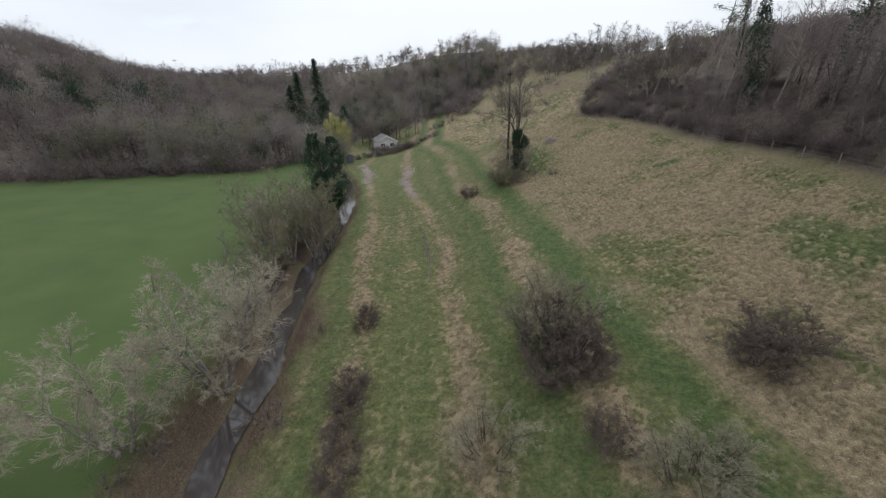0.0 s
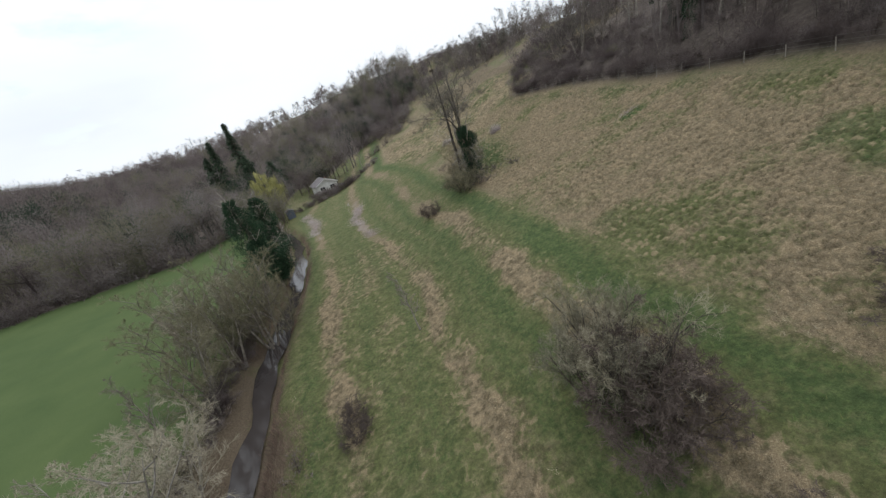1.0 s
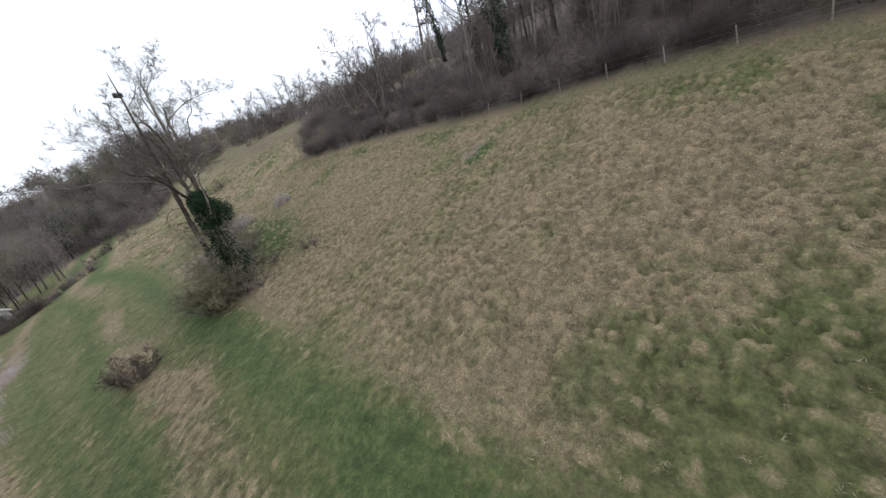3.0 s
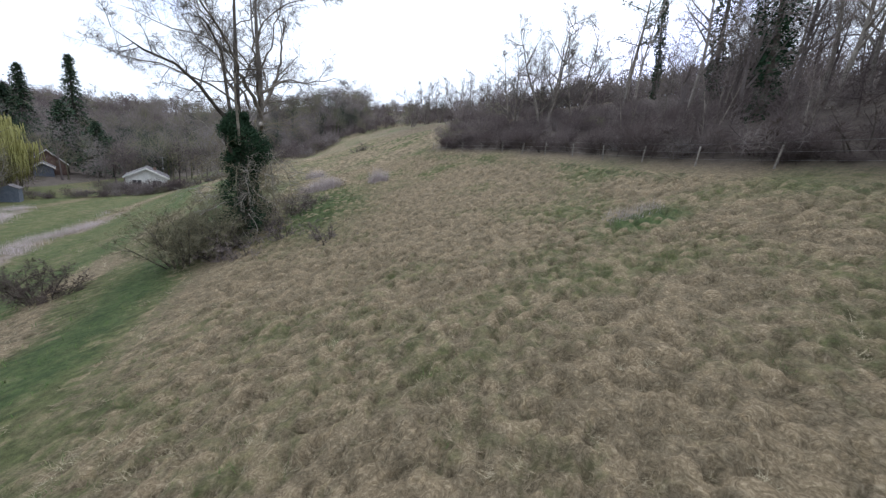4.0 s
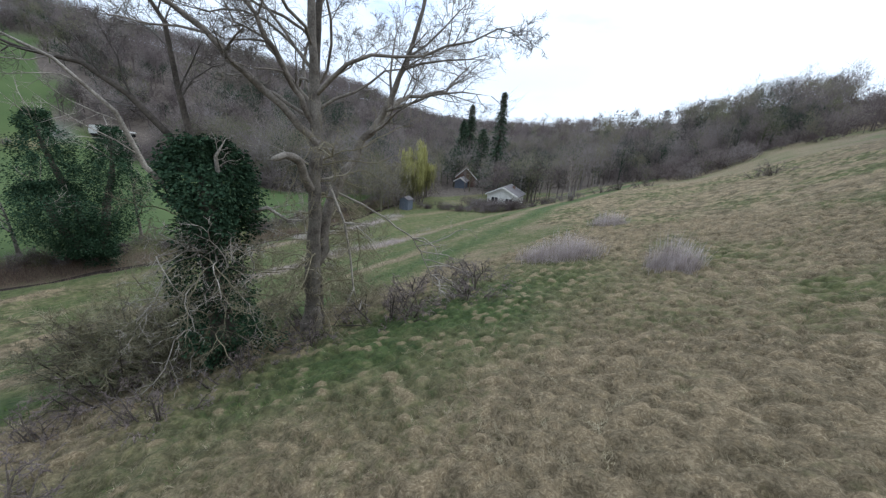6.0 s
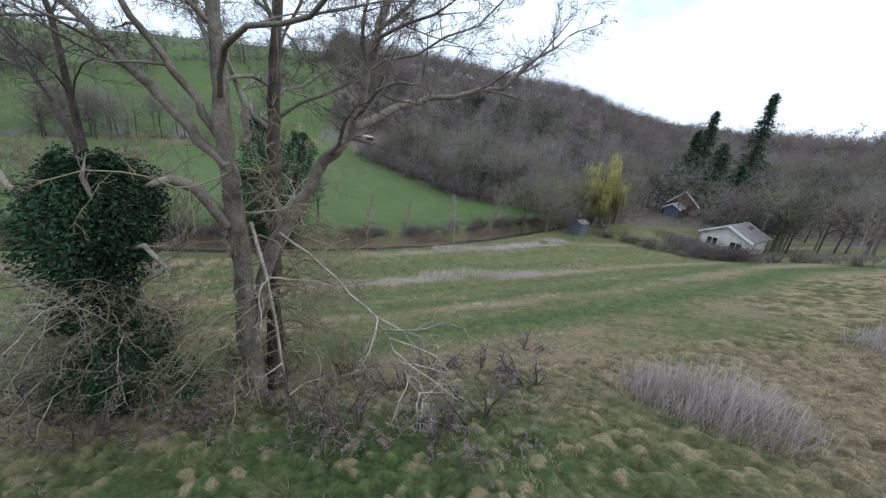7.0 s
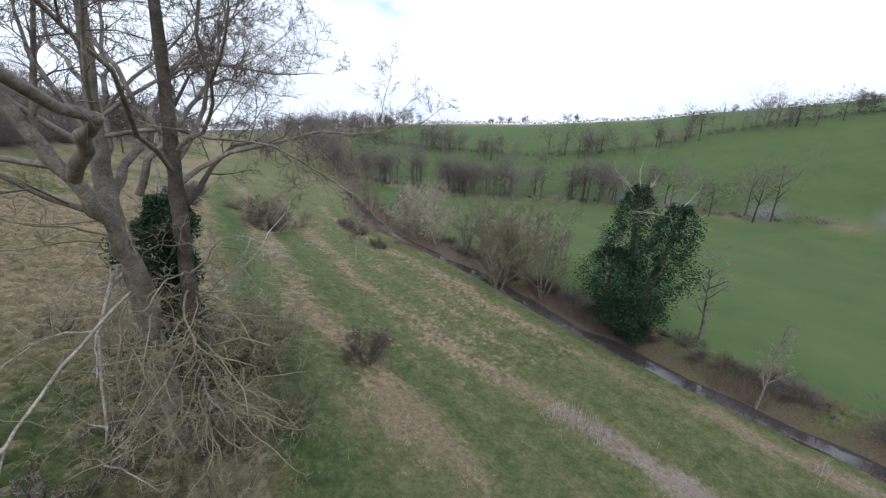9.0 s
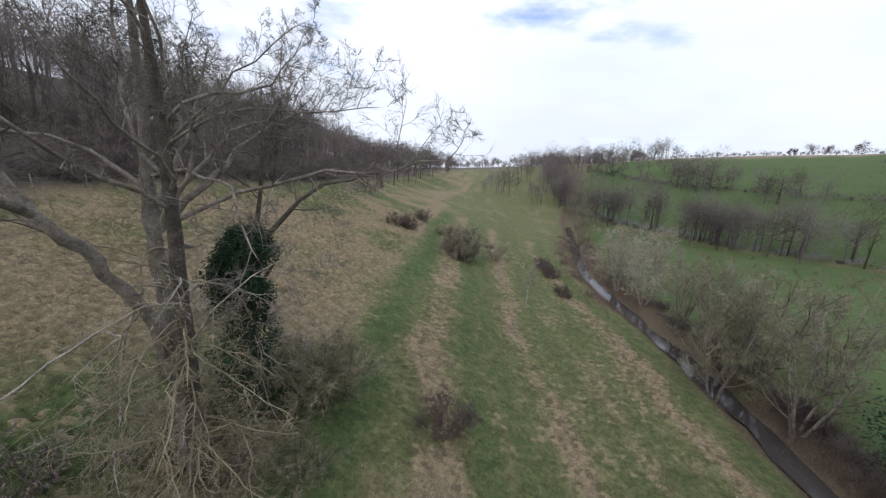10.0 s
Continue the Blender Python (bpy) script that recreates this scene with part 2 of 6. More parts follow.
FENCE = [(36.5, 5), (36.6, 28), (36.2, 40), (35.4, 54), (35.4, 66), (34.4, 76), (30.0, 91), (37, 104), (50, 117), (80, 141), (120, 175)]


LANE = [(-60, -400), (-24, -119), (-25, -65), (-40, -28), (-53, -11), (-69, 6), (-79, 21), (-92, 58), (-97, 68), (-106, 95)]


def open_slope(x, y):
    """The grass that runs up to the skyline between the fence wood and the ridge wood."""
    north = np.interp(x, [-8, 2, 20, 38, 45, 55, 85, 100], [124, 132, 172, 165, 147, 143, 149, 150])
    south = np.interp(x, [28, 37, 50, 80, 120], [88, 104, 117, 141, 165])
    return (y < north) & (y > south)


def in_far_wood(x, y):
    """The wooded hillside across the valley and round its head."""
    edge = np.interp(x, [-300, -226, -92, -46, -34], [42, 50, 68, 90, 124]) + (vnoise(x, y, 13, 17) - 0.5) * 12 * (np.asarray(x) < -100)
    return (y > edge) & (x < -34) | (y > 150 + 0.55 * (x + 40)) & (x < 30) & (y > 128)


def zones(x, y):
    """How much of each cover lies at a place: dry, lush, reed, litter; field, plough, road, bank."""
    u = x - stream_x(y)
    fence = on_line(FENCE, y)
    upper = np.clip((x - on_line(PATH_GREEN, y) - 2.0) / 1.5 + 0.5, 0, 1) * (y < 400)
    litter = np.clip((x - fence) / 1.5 + 0.5, 0, 1) * np.clip((95 - y) / 6, 0, 1)
    litter = np.maximum(litter, in_far_wood(x, y) * 1.0)
    litter = np.maximum(litter, np.clip((-170 - y) / 30, 0, 1) * (u > -80))
    patch = vnoise(x, y, 5.5, 21) * 0.5 + vnoise(x, y, 2.0, 22) * 0.35 + vnoise(x, y, 0.9, 23) * 0.15
    dry = upper * np.clip(np.interp(y, [30, 55, 92, 104], [0.33, 0.66, 0.60, 0.42]) + (patch - 0.42) * np.interp(y, [30, 55], [2.6, 1.8]), 0.10, 1)
    low = (1 - upper) * (u > 3)
    dry = np.maximum(dry, low * np.clip((patch - 0.53) * 3.0, 0, 0.45))
    for line, half, w in ((STRIP_A, 0.75, 1.1), (STRIP_B, 0.8, 1.1), (STRIP_C, 1.05, 1.25)):
        dry = np.maximum(dry, band(x, y, line, half, 0.9) * w * np.clip(0.55 + (patch - 0.4) * 2.5, 0.3, 1))
    lush = band(x, y, PATH_GREEN, 1.2, 1.6) * np.clip(0.35 + 1.1 * patch, 0, 0.9)
    lush = np.maximum(lush, band(x, y, [(q[0] + 3.2, q[1]) for q in STRIP_A], 0.8, 1.2) * 0.4)
    lush = np.maximum(lush, band(x, y, [(q[0] - 2.6, q[1]) for q in STRIP_C], 0.9, 1.2) * 0.65)
    for line, shift, w in ((STRIP_A, -2.2, 0.5), (STRIP_B, -2.8, 0.4), (STRIP_B, 2.8, 0.5)):
        lush = np.maximum(lush, band(x, y, [(q[0] + shift, q[1]) for q in line], 0.9, 1.2) * w)
    lush = np.maximum(lush, np.exp(-(((x - 28.4) / 1.9) ** 2 + ((y - 51.0) / 1.0) ** 2)) * 0.9)
    lush = np.maximum(lush, upper * np.clip((vnoise(x, y, 7.0, 31) * 0.7 + vnoise(x, y, 1.8, 32) * 0.3 - 0.58) * 4.0, 0, 0.5) * np.clip((45 - y) / 14, 0.05, 1))
    lush = np.maximum(lush, np.exp(-(((x - 15.6) / 4.2) ** 2 + ((y - 71) / 9.5) ** 2)) * (0.45 + 0.6 * vnoise(x, y, 1.6, 41)))
    dry = np.clip(dry, 0, 1) * (1 - lush * 0.85)
    fence_edge = np.clip(1 - np.abs(x - fence + 2.2) / 2.6, 0, 1) * (y > -10) * (y < 95)
    lush = np.maximum(lush, fence_edge * 0.55 * np.clip(0.2 + vnoise(x, y, 2.2, 61), 0, 1))
    reed = np.maximum(band(x, y, STRIP_A, 0.8, 0.7, 74, 100), band(x, y, STRIP_B, 0.9, 0.9, 64, 97)) * np.clip(vnoise(x, y, 4.5, 63) * 1.5 - 0.35, 0, 0.55)
    bank = np.clip(1.25 - np.abs(np.abs(u) - 1.8) / np.interp(y, [48, 62], [2.3, 1.0]), 0, 1) * np.clip(2.4 * vnoise(x, y, 2.5, 51) - 0.35, 0, 1) * np.where((u > 1.6) & (y > 34), 0.35, 1)
    bank = np.maximum(bank, open_slope(x, y) * np.clip((x - 22) / 12, 0, 1) * np.clip((y - 100) / 14, 0, 1) * np.clip(patch, 0, 0.6))
    field = np.clip((-3.8 - u) / 1.2, 0, 1)
    off = x - on_line(LANE, y)
    road = np.clip(1 - np.abs(off + 3) / 1.8, 0, 1) * (y < 75) * (y > -200)
    rough = np.clip(1 - np.abs(off - 1.5) / 3.5, 0, 1) * (y < 75) * (y > -200)
    dry = np.maximum(dry, rough * 0.7 * field)
    b, r, far = ridge(x, y)
    plough = np.clip((r - far + 36) / 5, 0, 1) * np.clip((b - 116) / 6, 0, 1) * np.clip((182 - b) / 4, 0, 1)
    return dry, lush, reed, litter, field * (1 - rough * 0.8), plough, road, bank


# ------------------------------------------------------------------ materials
BARK = mottled("grey_bark", (0.10, 0.085, 0.07), (0.30, 0.27, 0.235), 2.0, 0.9, 0.6, 18, 0.03)
PALE_BARK = mottled("pale_bark", (0.19, 0.17, 0.145), (0.40, 0.37, 0.325), 2.5, 0.85, 0.4, 20, 0.02)
DARK_BARK = mottled("dark_bark", (0.05, 0.042, 0.035), (0.14, 0.12, 0.10), 2.0, 0.9, 0.6, 18, 0.03)
TWIG = mottled("brown_twigs", (0.171, 0.142, 0.123), (0.370, 0.320, 0.283), 0.6, 0.9, 0)
TWIG_PALE = mottled("pale_twigs", (0.25, 0.225, 0.165), (0.46, 0.42, 0.33), 0.6, 0.9, 0)
TWIG_LICHEN = mottled("lichen_grey_twigs", (0.18, 0.165, 0.115), (0.37, 0.34, 0.25), 0.6, 0.9, 0)
TWIG_THORN = mottled("dark_thorn_twigs", (0.075, 0.058, 0.050), (0.165, 0.130, 0.112), 0.6, 0.9, 0)
TWIG_MOSS = mottled("mossy_twigs", (0.14, 0.13, 0.075), (0.31, 0.285, 0.19), 0.6, 0.9, 0)
ASH_TWIG = mottled("ash_twigs", (0.085, 0.075, 0.066), (0.20, 0.18, 0.16), 0.6, 0.9, 0)
TWIG_VEIL = mottled("lichened_twigs", (0.13, 0.115, 0.078), (0.30, 0.268, 0.18), 0.9, 0.9, 0)
TWIG_PLUM = mottled("plum_brown_twigs", (0.131, 0.106, 0.100), (0.281, 0.235, 0.220), 0.6, 0.9, 0)
IVY = island("ivy_leaves", [(0.0, (0.020, 0.042, 0.024)), (0.6, (0.034, 0.066, 0.036)), (0.95, (0.052, 0.092, 0.048)), (1.0, (0.07, 0.11, 0.06))], 0.85, 0.1)
NEEDLES = island("conifer_needles", [(0.0, (0.019, 0.038, 0.024)), (0.6, (0.048, 0.083, 0.045)), (1.0, (0.096, 0.128, 0.068))], 0.7)
WILLOW = island("willow_strands", [(0.0, (0.26, 0.245, 0.085)), (0.5, (0.42, 0.40, 0.15)), (1.0, (0.55, 0.52, 0.23))], 0.8)
def mop_material():
    """Dead grass whose tone shifts from tuft to tuft and a little from blade to blade."""
    m, n, l, b = material("tussock_grass", 0.9)
    b.inputs["Specular IOR Level"].default_value = 0.1
    co = n.new("ShaderNodeNewGeometry")
    v = ramp_node(n, l, co.outputs["Random Per Island"], [(0.0, (0.72, 0.72, 0.72)), (1.0, (1.30, 1.29, 1.26))])
    where = noise_node(n, l, 1.9, 4, 0.6, co.outputs["Position"])
    c = ramp_node(n, l, where, [(0.32, (0.196, 0.160, 0.105)), (0.43, (0.245, 0.195, 0.132)), (0.54, (0.320, 0.273, 0.180)), (0.68, (0.43, 0.377, 0.260))])
    l.new(mix_node(n, l, 1.0, c, v, "MULTIPLY"), b.inputs["Base Color"])
    return m


MOP = mop_material()
BLADES = island("green_grass", [(0.0, (0.055, 0.10, 0.026)), (0.6, (0.105, 0.165, 0.045)), (1.0, (0.20, 0.20, 0.08))], 0.8)
REED = island("reed_stems", [(0.0, (0.274, 0.224, 0.211)), (0.6, (0.422, 0.358, 0.342)), (1.0, (0.536, 0.470, 0.439))], 0.85)
BRAMBLE = island("bramble_stems", [(0.0, (0.075, 0.05, 0.04)), (0.6, (0.16, 0.105, 0.085)), (1.0, (0.26, 0.19, 0.13))], 0.85)
POST = mottled("weathered_post", (0.16, 0.145, 0.125), (0.34, 0.315, 0.275), 6, 0.85, 0.3)
WIRE = mottled("galvanised_wire", (0.25, 0.25, 0.25), (0.4, 0.4, 0.4), 6, 0.5, 0)
WHITE = mottled("white_render", (0.62, 0.61, 0.58), (0.80, 0.79, 0.76), 1.5, 0.8, 0.1)
SLATE = mottled("slate_roof", (0.11, 0.105, 0.11), (0.22, 0.20, 0.20), 2.0, 0.8, 0.3, 12)
TILE = mottled("brown_tile_roof", (0.10, 0.075, 0.06), (0.19, 0.14, 0.115), 2.0, 0.85, 0.3, 12)
BRICK = mottled("brick_wall", (0.13, 0.085, 0.07), (0.22, 0.15, 0.12), 3.0, 0.9, 0.2, 25)
BLUE = mottled("blue_paint", (0.10, 0.12, 0.155), (0.16, 0.18, 0.22), 3.0, 0.6, 0)
RUBBER = mottled("black_rubber", (0.015, 0.015, 0.015), (0.03, 0.03, 0.03), 5.0, 0.8, 0)
glass_m, gn, gl, gb = material("dark_glass", 0.08)
gb.inputs["Base Color"].default_value = (0.02, 0.025, 0.03, 1)
gb.inputs["Specular IOR Level"].default_value = 0.6


def ground_material():
    m, n, l, b = material("meadow", 0.95)
    co = n.new("ShaderNodeNewGeometry").outputs["Position"]

    def attr(name):
        a = n.new("ShaderNodeVertexColor")
        a.layer_name = name
        s = n.new("ShaderNodeSeparateColor")
        l.new(a.outputs["Color"], s.inputs[0])
        return [s.outputs[0], s.outputs[1], s.outputs[2]]

    dry, lush, reed = attr("cover_a")
    litter, field, plough = attr("cover_b")
    road, bank, tuft = attr("cover_c")
    big = noise_node(n, l, 0.18, 5, 0.6, co)
    mid = noise_node(n, l, 1.3, 5, 0.65, co)
    fine = noise_node(n, l, 9.0, 4, 0.7, co)
    tiny = noise_node(n, l, 15.0, 3, 0.7, co)
    # clumps about a third of a metre wide, with uneven tones
    clump = noise_node(n, l, 3.2, 3, 0.55, co)
    patchy = noise_node(n, l, 5.0, 5, 0.7, co)
    swirl = n.new("ShaderNodeTexNoise")
    swirl.inputs["Scale"].default_value = 7.0
    swirl.inputs["Detail"].default_value = 6.0
    swirl.inputs["Roughness"].default_value = 0.72
    swirl.inputs["Distortion"].default_value = 2.6
    l.new(co, swirl.inputs["Vector"])
    strand = swirl.outputs["Fac"]
    grass = ramp_node(n, l, mid, [(0.25, (0.074, 0.088, 0.034)), (0.5, (0.120, 0.130, 0.055)), (0.75, (0.195, 0.172, 0.096))])
    straw = ramp_node(n, l, strand, [(0.30, (0.094, 0.071, 0.043)), (0.5, (0.210, 0.166, 0.104)), (0.70, (0.365, 0.302, 0.204))])
    lushc = ramp_node(n, l, mid, [(0.25, (0.042, 0.068, 0.025)), (0.55, (0.080, 0.113, 0.041)), (0.8, (0.136, 0.153, 0.071))])
    reedc = ramp_node(n, l, fine, [(0.3, (0.17, 0.135, 0.12)), (0.7, (0.36, 0.31, 0.29))])
    leafc = ramp_node(n, l, mid, [(0.3, (0.075, 0.060, 0.050)), (0.7, (0.16, 0.132, 0.110))])
    fieldc = ramp_node(n, l, big, [(0.3, (0.055, 0.085, 0.028)), (0.7, (0.075, 0.105, 0.036))])
    plougc = ramp_node(n, l, mid, [(0.3, (0.20, 0.135, 0.10)), (0.7, (0.31, 0.225, 0.175))])
    roadc = ramp_node(n, l, fine, [(0.3, (0.10, 0.10, 0.10)), (0.7, (0.17, 0.165, 0.16))])
    bankc = ramp_node(n, l, fine, [(0.3, (0.085, 0.062, 0.042)), (0.7, (0.19, 0.150, 0.105))])

    def sharpen(fac):
        k = n.new("ShaderNodeMath")
        k.operation = "MULTIPLY_ADD"
        l.new(clump, k.inputs[0])
        k.inputs[1].default_value = 1.5
        k.inputs[2].default_value = -0.75
        present = n.new("ShaderNodeMath")
        present.operation = "MULTIPLY"
        present.inputs[1].default_value = 4.0
        present.use_clamp = True
        l.new(fac, present.inputs[0])
        part_k = n.new("ShaderNodeMath")
        part_k.operation = "MULTIPLY"
        l.new(k.outputs[0], part_k.inputs[0])
        l.new(present.outputs[0], part_k.inputs[1])
        s = n.new("ShaderNodeMath")
        l.new(fac, s.inputs[0])
        l.new(part_k.outputs[0], s.inputs[1])
        s.use_clamp = True
        z = n.new("ShaderNodeMapRange")
        z.inputs["From Min"].default_value = 0.15
        z.inputs["From Max"].default_value = 0.8
        l.new(s.outputs[0], z.inputs["Value"])
        return z.outputs[0]

    c = mix_node(n, l, sharpen(dry), grass, straw)
    c = mix_node(n, l, sharpen(lush), c, lushc)
    tone = ramp_node(n, l, patchy, [(0.30, (0.64, 0.65, 0.64)), (0.5, (0.98, 0.98, 0.98)), (0.70, (1.36, 1.33, 1.27))])
    c = mix_node(n, l, 1.0, c, tone, "MULTIPLY")
    # tuft: random tone per tussock; on tussock_turf it also carries painted crest-and-gap shading
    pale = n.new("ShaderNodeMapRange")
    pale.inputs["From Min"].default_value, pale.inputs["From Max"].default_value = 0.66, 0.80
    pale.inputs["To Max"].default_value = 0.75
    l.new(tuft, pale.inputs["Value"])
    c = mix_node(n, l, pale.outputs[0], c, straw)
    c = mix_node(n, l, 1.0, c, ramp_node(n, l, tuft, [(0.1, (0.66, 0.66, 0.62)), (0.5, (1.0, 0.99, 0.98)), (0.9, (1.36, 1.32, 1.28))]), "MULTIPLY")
    c = mix_node(n, l, field, c, fieldc)
    c = mix_node(n, l, sharpen(reed), c, reedc)
    c = mix_node(n, l, sharpen(bank), c, bankc)
    c = mix_node(n, l, litter, c, leafc)
    c = mix_node(n, l, plough, c, plougc)
    c = mix_node(n, l, road, c, roadc)
    g = ramp_node(n, l, tiny, [(0.25, (0.80, 0.80, 0.80)), (0.75, (1.2, 1.2, 1.2))])
    c = mix_node(n, l, 1.0, c, g, "MULTIPLY")
    l.new(c, b.inputs["Base Color"])
    hump = n.new("ShaderNodeMath")
    l.new(patchy, hump.inputs[0])
    l.new(strand, hump.inputs[1])
    flat = n.new("ShaderNodeMath")
    flat.operation = "SUBTRACT"
    flat.inputs[0].default_value = 1.0
    l.new(field, flat.inputs[1])
    hump_f = n.new("ShaderNodeMath")
    hump_f.operation = "MULTIPLY"
    l.new(hump.outputs[0], hump_f.inputs[0])
    l.new(flat.outputs[0], hump_f.inputs[1])
    bump_node(n, l, b, hump_f.outputs[0], 0.8, 0.16)
    return m


# ------------------------------------------------------------------ ground, one sheet to the horizon
def spread(lo, hi, step, far, grow=1.13):
    mid = list(np.arange(lo, hi + step / 2, step))
    out, s, p = [], step, mid[-1]
    while p < far:
        s *= grow
        p += s
        out.append(p)
    back, s, p = [], step, mid[0]
    while p > -far:
        s *= grow
        p -= s
        back.append(p)
    return np.array(back[::-1] + mid + out)


def tussocks(x, y, cell, seed):
    """Rounded tussocks strewn at uneven places: height from 0 to 1, and a tone for each."""
    gx, gy = np.floor(x / cell).astype(np.int64), np.floor(y / cell).astype(np.int64)
    top, tone = np.zeros(x.shape), np.full(x.shape, 0.5)

    def h(a, b, k):
        q = (a * 374761393 + b * 668265263 + (seed + k) * 974634777) & 0xFFFFFFFF
        q = ((q ^ (q >> 13)) * 1274126177) & 0xFFFFFFFF
        return ((q ^ (q >> 16)) & 0xFFFF) / 65535.0

    for i in (-1, 0, 1):
        for j in (-1, 0, 1):
            a, b = gx + i, gy + j
            px, py = (a + 0.1 + 0.8 * h(a, b, 1)) * cell, (b + 0.1 + 0.8 * h(a, b, 2)) * cell
            turn, long = 6.283 * h(a, b, 5), 0.75 + 0.5 * h(a, b, 6)
            dx, dy = x - px, y - py
            du, dv = (dx * np.cos(turn) + dy * np.sin(turn)) / long, (dy * np.cos(turn) - dx * np.sin(turn)) * long
            rad = cell * (0.45 + 0.4 * h(a, b, 3))
            bump = np.sqrt(np.clip(1 - (du * du + dv * dv) / (rad * rad), 0, 1)) * (0.45 + 0.55 * h(a, b, 4))
            tone = np.where(bump > top, h(a, b, 7), tone)
            top = np.maximum(top, bump)
    return top, tone


def sheet(name, gx, gy, lift, tone, mat):
    """A grid over the land that carries the kinds of cover."""
    xx, yy = np.meshgrid(gx, gy)
    zz = height(xx, yy) + lift
    nx, ny = len(gx), len(gy)
    verts = np.stack([xx.ravel(), yy.ravel(), zz.ravel()], 1)
    i = np.arange(nx * ny).reshape(ny, nx)
    faces = np.stack([i[:-1, :-1].ravel(), i[:-1, 1:].ravel(), i[1:, 1:].ravel(), i[1:, :-1].ravel()], 1)
    me = bpy.data.meshes.new(name)
    me.vertices.add(len(verts))
    me.vertices.foreach_set("co", verts.ravel())
    me.loops.add(faces.size)
    me.loops.foreach_set("vertex_index", faces.ravel())
    me.polygons.add(len(faces))
    me.polygons.foreach_set("loop_start", np.arange(0, faces.size, 4))
    me.polygons.foreach_set("use_smooth", np.ones(len(faces), bool))
    me.update(calc_edges=True)
    z = zones(xx.ravel(), yy.ravel())
    one = np.ones(len(verts))
    # third value of cover_c is the tussock tone, not a cover
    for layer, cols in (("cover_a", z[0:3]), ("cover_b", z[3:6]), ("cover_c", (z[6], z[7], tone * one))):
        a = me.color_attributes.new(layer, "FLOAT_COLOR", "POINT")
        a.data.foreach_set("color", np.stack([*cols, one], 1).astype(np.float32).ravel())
    me.materials.append(mat)
    return new(name, me)


def build_ground():
    mat = ground_material()
    gx, gy = spread(-32, 40, 0.6, 1800, 1.1), spread(-6, 112, 0.8, 1800, 1.1)
    tagged(sheet("ground", gx, gy, 0.0, 0.5, mat), label="sloping valley meadow with mown green strips and dry tussocky grass", category="ground", kind="structure")
    # the rough upper slope: a turf of tussocks, sunk into the ground at its edges
    tx, ty = np.arange(11.5, 34.01, 0.115), np.arange(6, 96.01, 0.12)
    xx, yy = np.meshgrid(tx, ty)
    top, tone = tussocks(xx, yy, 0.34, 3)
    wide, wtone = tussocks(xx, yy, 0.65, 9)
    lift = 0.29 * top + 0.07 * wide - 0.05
    left, right = on_line(PATH_GREEN, yy) + 2.0, on_line(FENCE, yy) - 0.2
    edge = np.clip((xx - left) / 2.5, 0, 1) * np.clip((right - xx) / 2.0, 0, 1) * np.clip((yy - 7) / 3, 0, 1) * np.clip((95 - yy) / 3, 0, 1)
    lift = lift * edge - 0.16 * (1 - np.clip(edge * 4, 0, 1))
    fx, fy = np.arange(0.0, 40.01, 0.16), np.arange(92, 140.01, 0.18)
    ax, ay = np.meshgrid(fx, fy)
    hump, htone = tussocks(ax, ay, 0.5, 31)
    brim = np.clip((ax - on_line(PATH_GREEN, ay) - 2.0) / 2.5, 0, 1) * np.clip((on_line(FENCE, ay) - 0.4 - ax) / 2.0, 0, 1) * np.clip((ay - 92.5) / 2, 0, 1) * np.clip((139 - ay) / 3, 0, 1)
    swell = (0.24 * hump - 0.03) * brim - 0.16 * (1 - np.clip(brim * 4, 0, 1))
    tagged(sheet("slope_turf", fx, fy, swell, htone.ravel(), mat), label="rough olive and straw turf higher up the open slope", category="grass", kind="stuff")
    mx, my = np.arange(-12.5, 14.01, 0.15), np.arange(1, 66.01, 0.16)
    wx, wy = np.meshgrid(mx, my)
    knoll, ktone = tussocks(wx, wy, 0.33, 21)
    z = zones(wx.ravel(), wy.ravel())
    rough = np.clip(0.35 + 0.9 * z[0] - 0.5 * z[1], 0.1, 1).reshape(wx.shape)
    rim = np.clip((wx - stream_x(wy) - 3.2) / 1.5, 0, 1) * np.clip((on_line(PATH_GREEN, wy) + 2.4 - wx) / 1.5, 0, 1) * np.clip((wy - 2) / 3, 0, 1) * np.clip((65 - wy) / 4, 0, 1)
    rise = (0.15 * knoll * rough - 0.015) * rim - 0.14 * (1 - np.clip(rim * 4, 0, 1))
    shade = 0.5 + (ktone - 0.5) * (0.35 + 0.65 * rough)
    tagged(sheet("meadow_turf", mx, my, rise, shade.ravel(), mat), label="mottled meadow turf with small dry grass clumps", category="grass", kind="stuff")
    # random tussock tones plus shading by height: lit crests, dark gaps painted in
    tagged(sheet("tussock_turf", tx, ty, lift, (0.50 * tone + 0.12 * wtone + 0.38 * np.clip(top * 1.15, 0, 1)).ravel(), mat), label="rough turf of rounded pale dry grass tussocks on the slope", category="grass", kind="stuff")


build_ground()


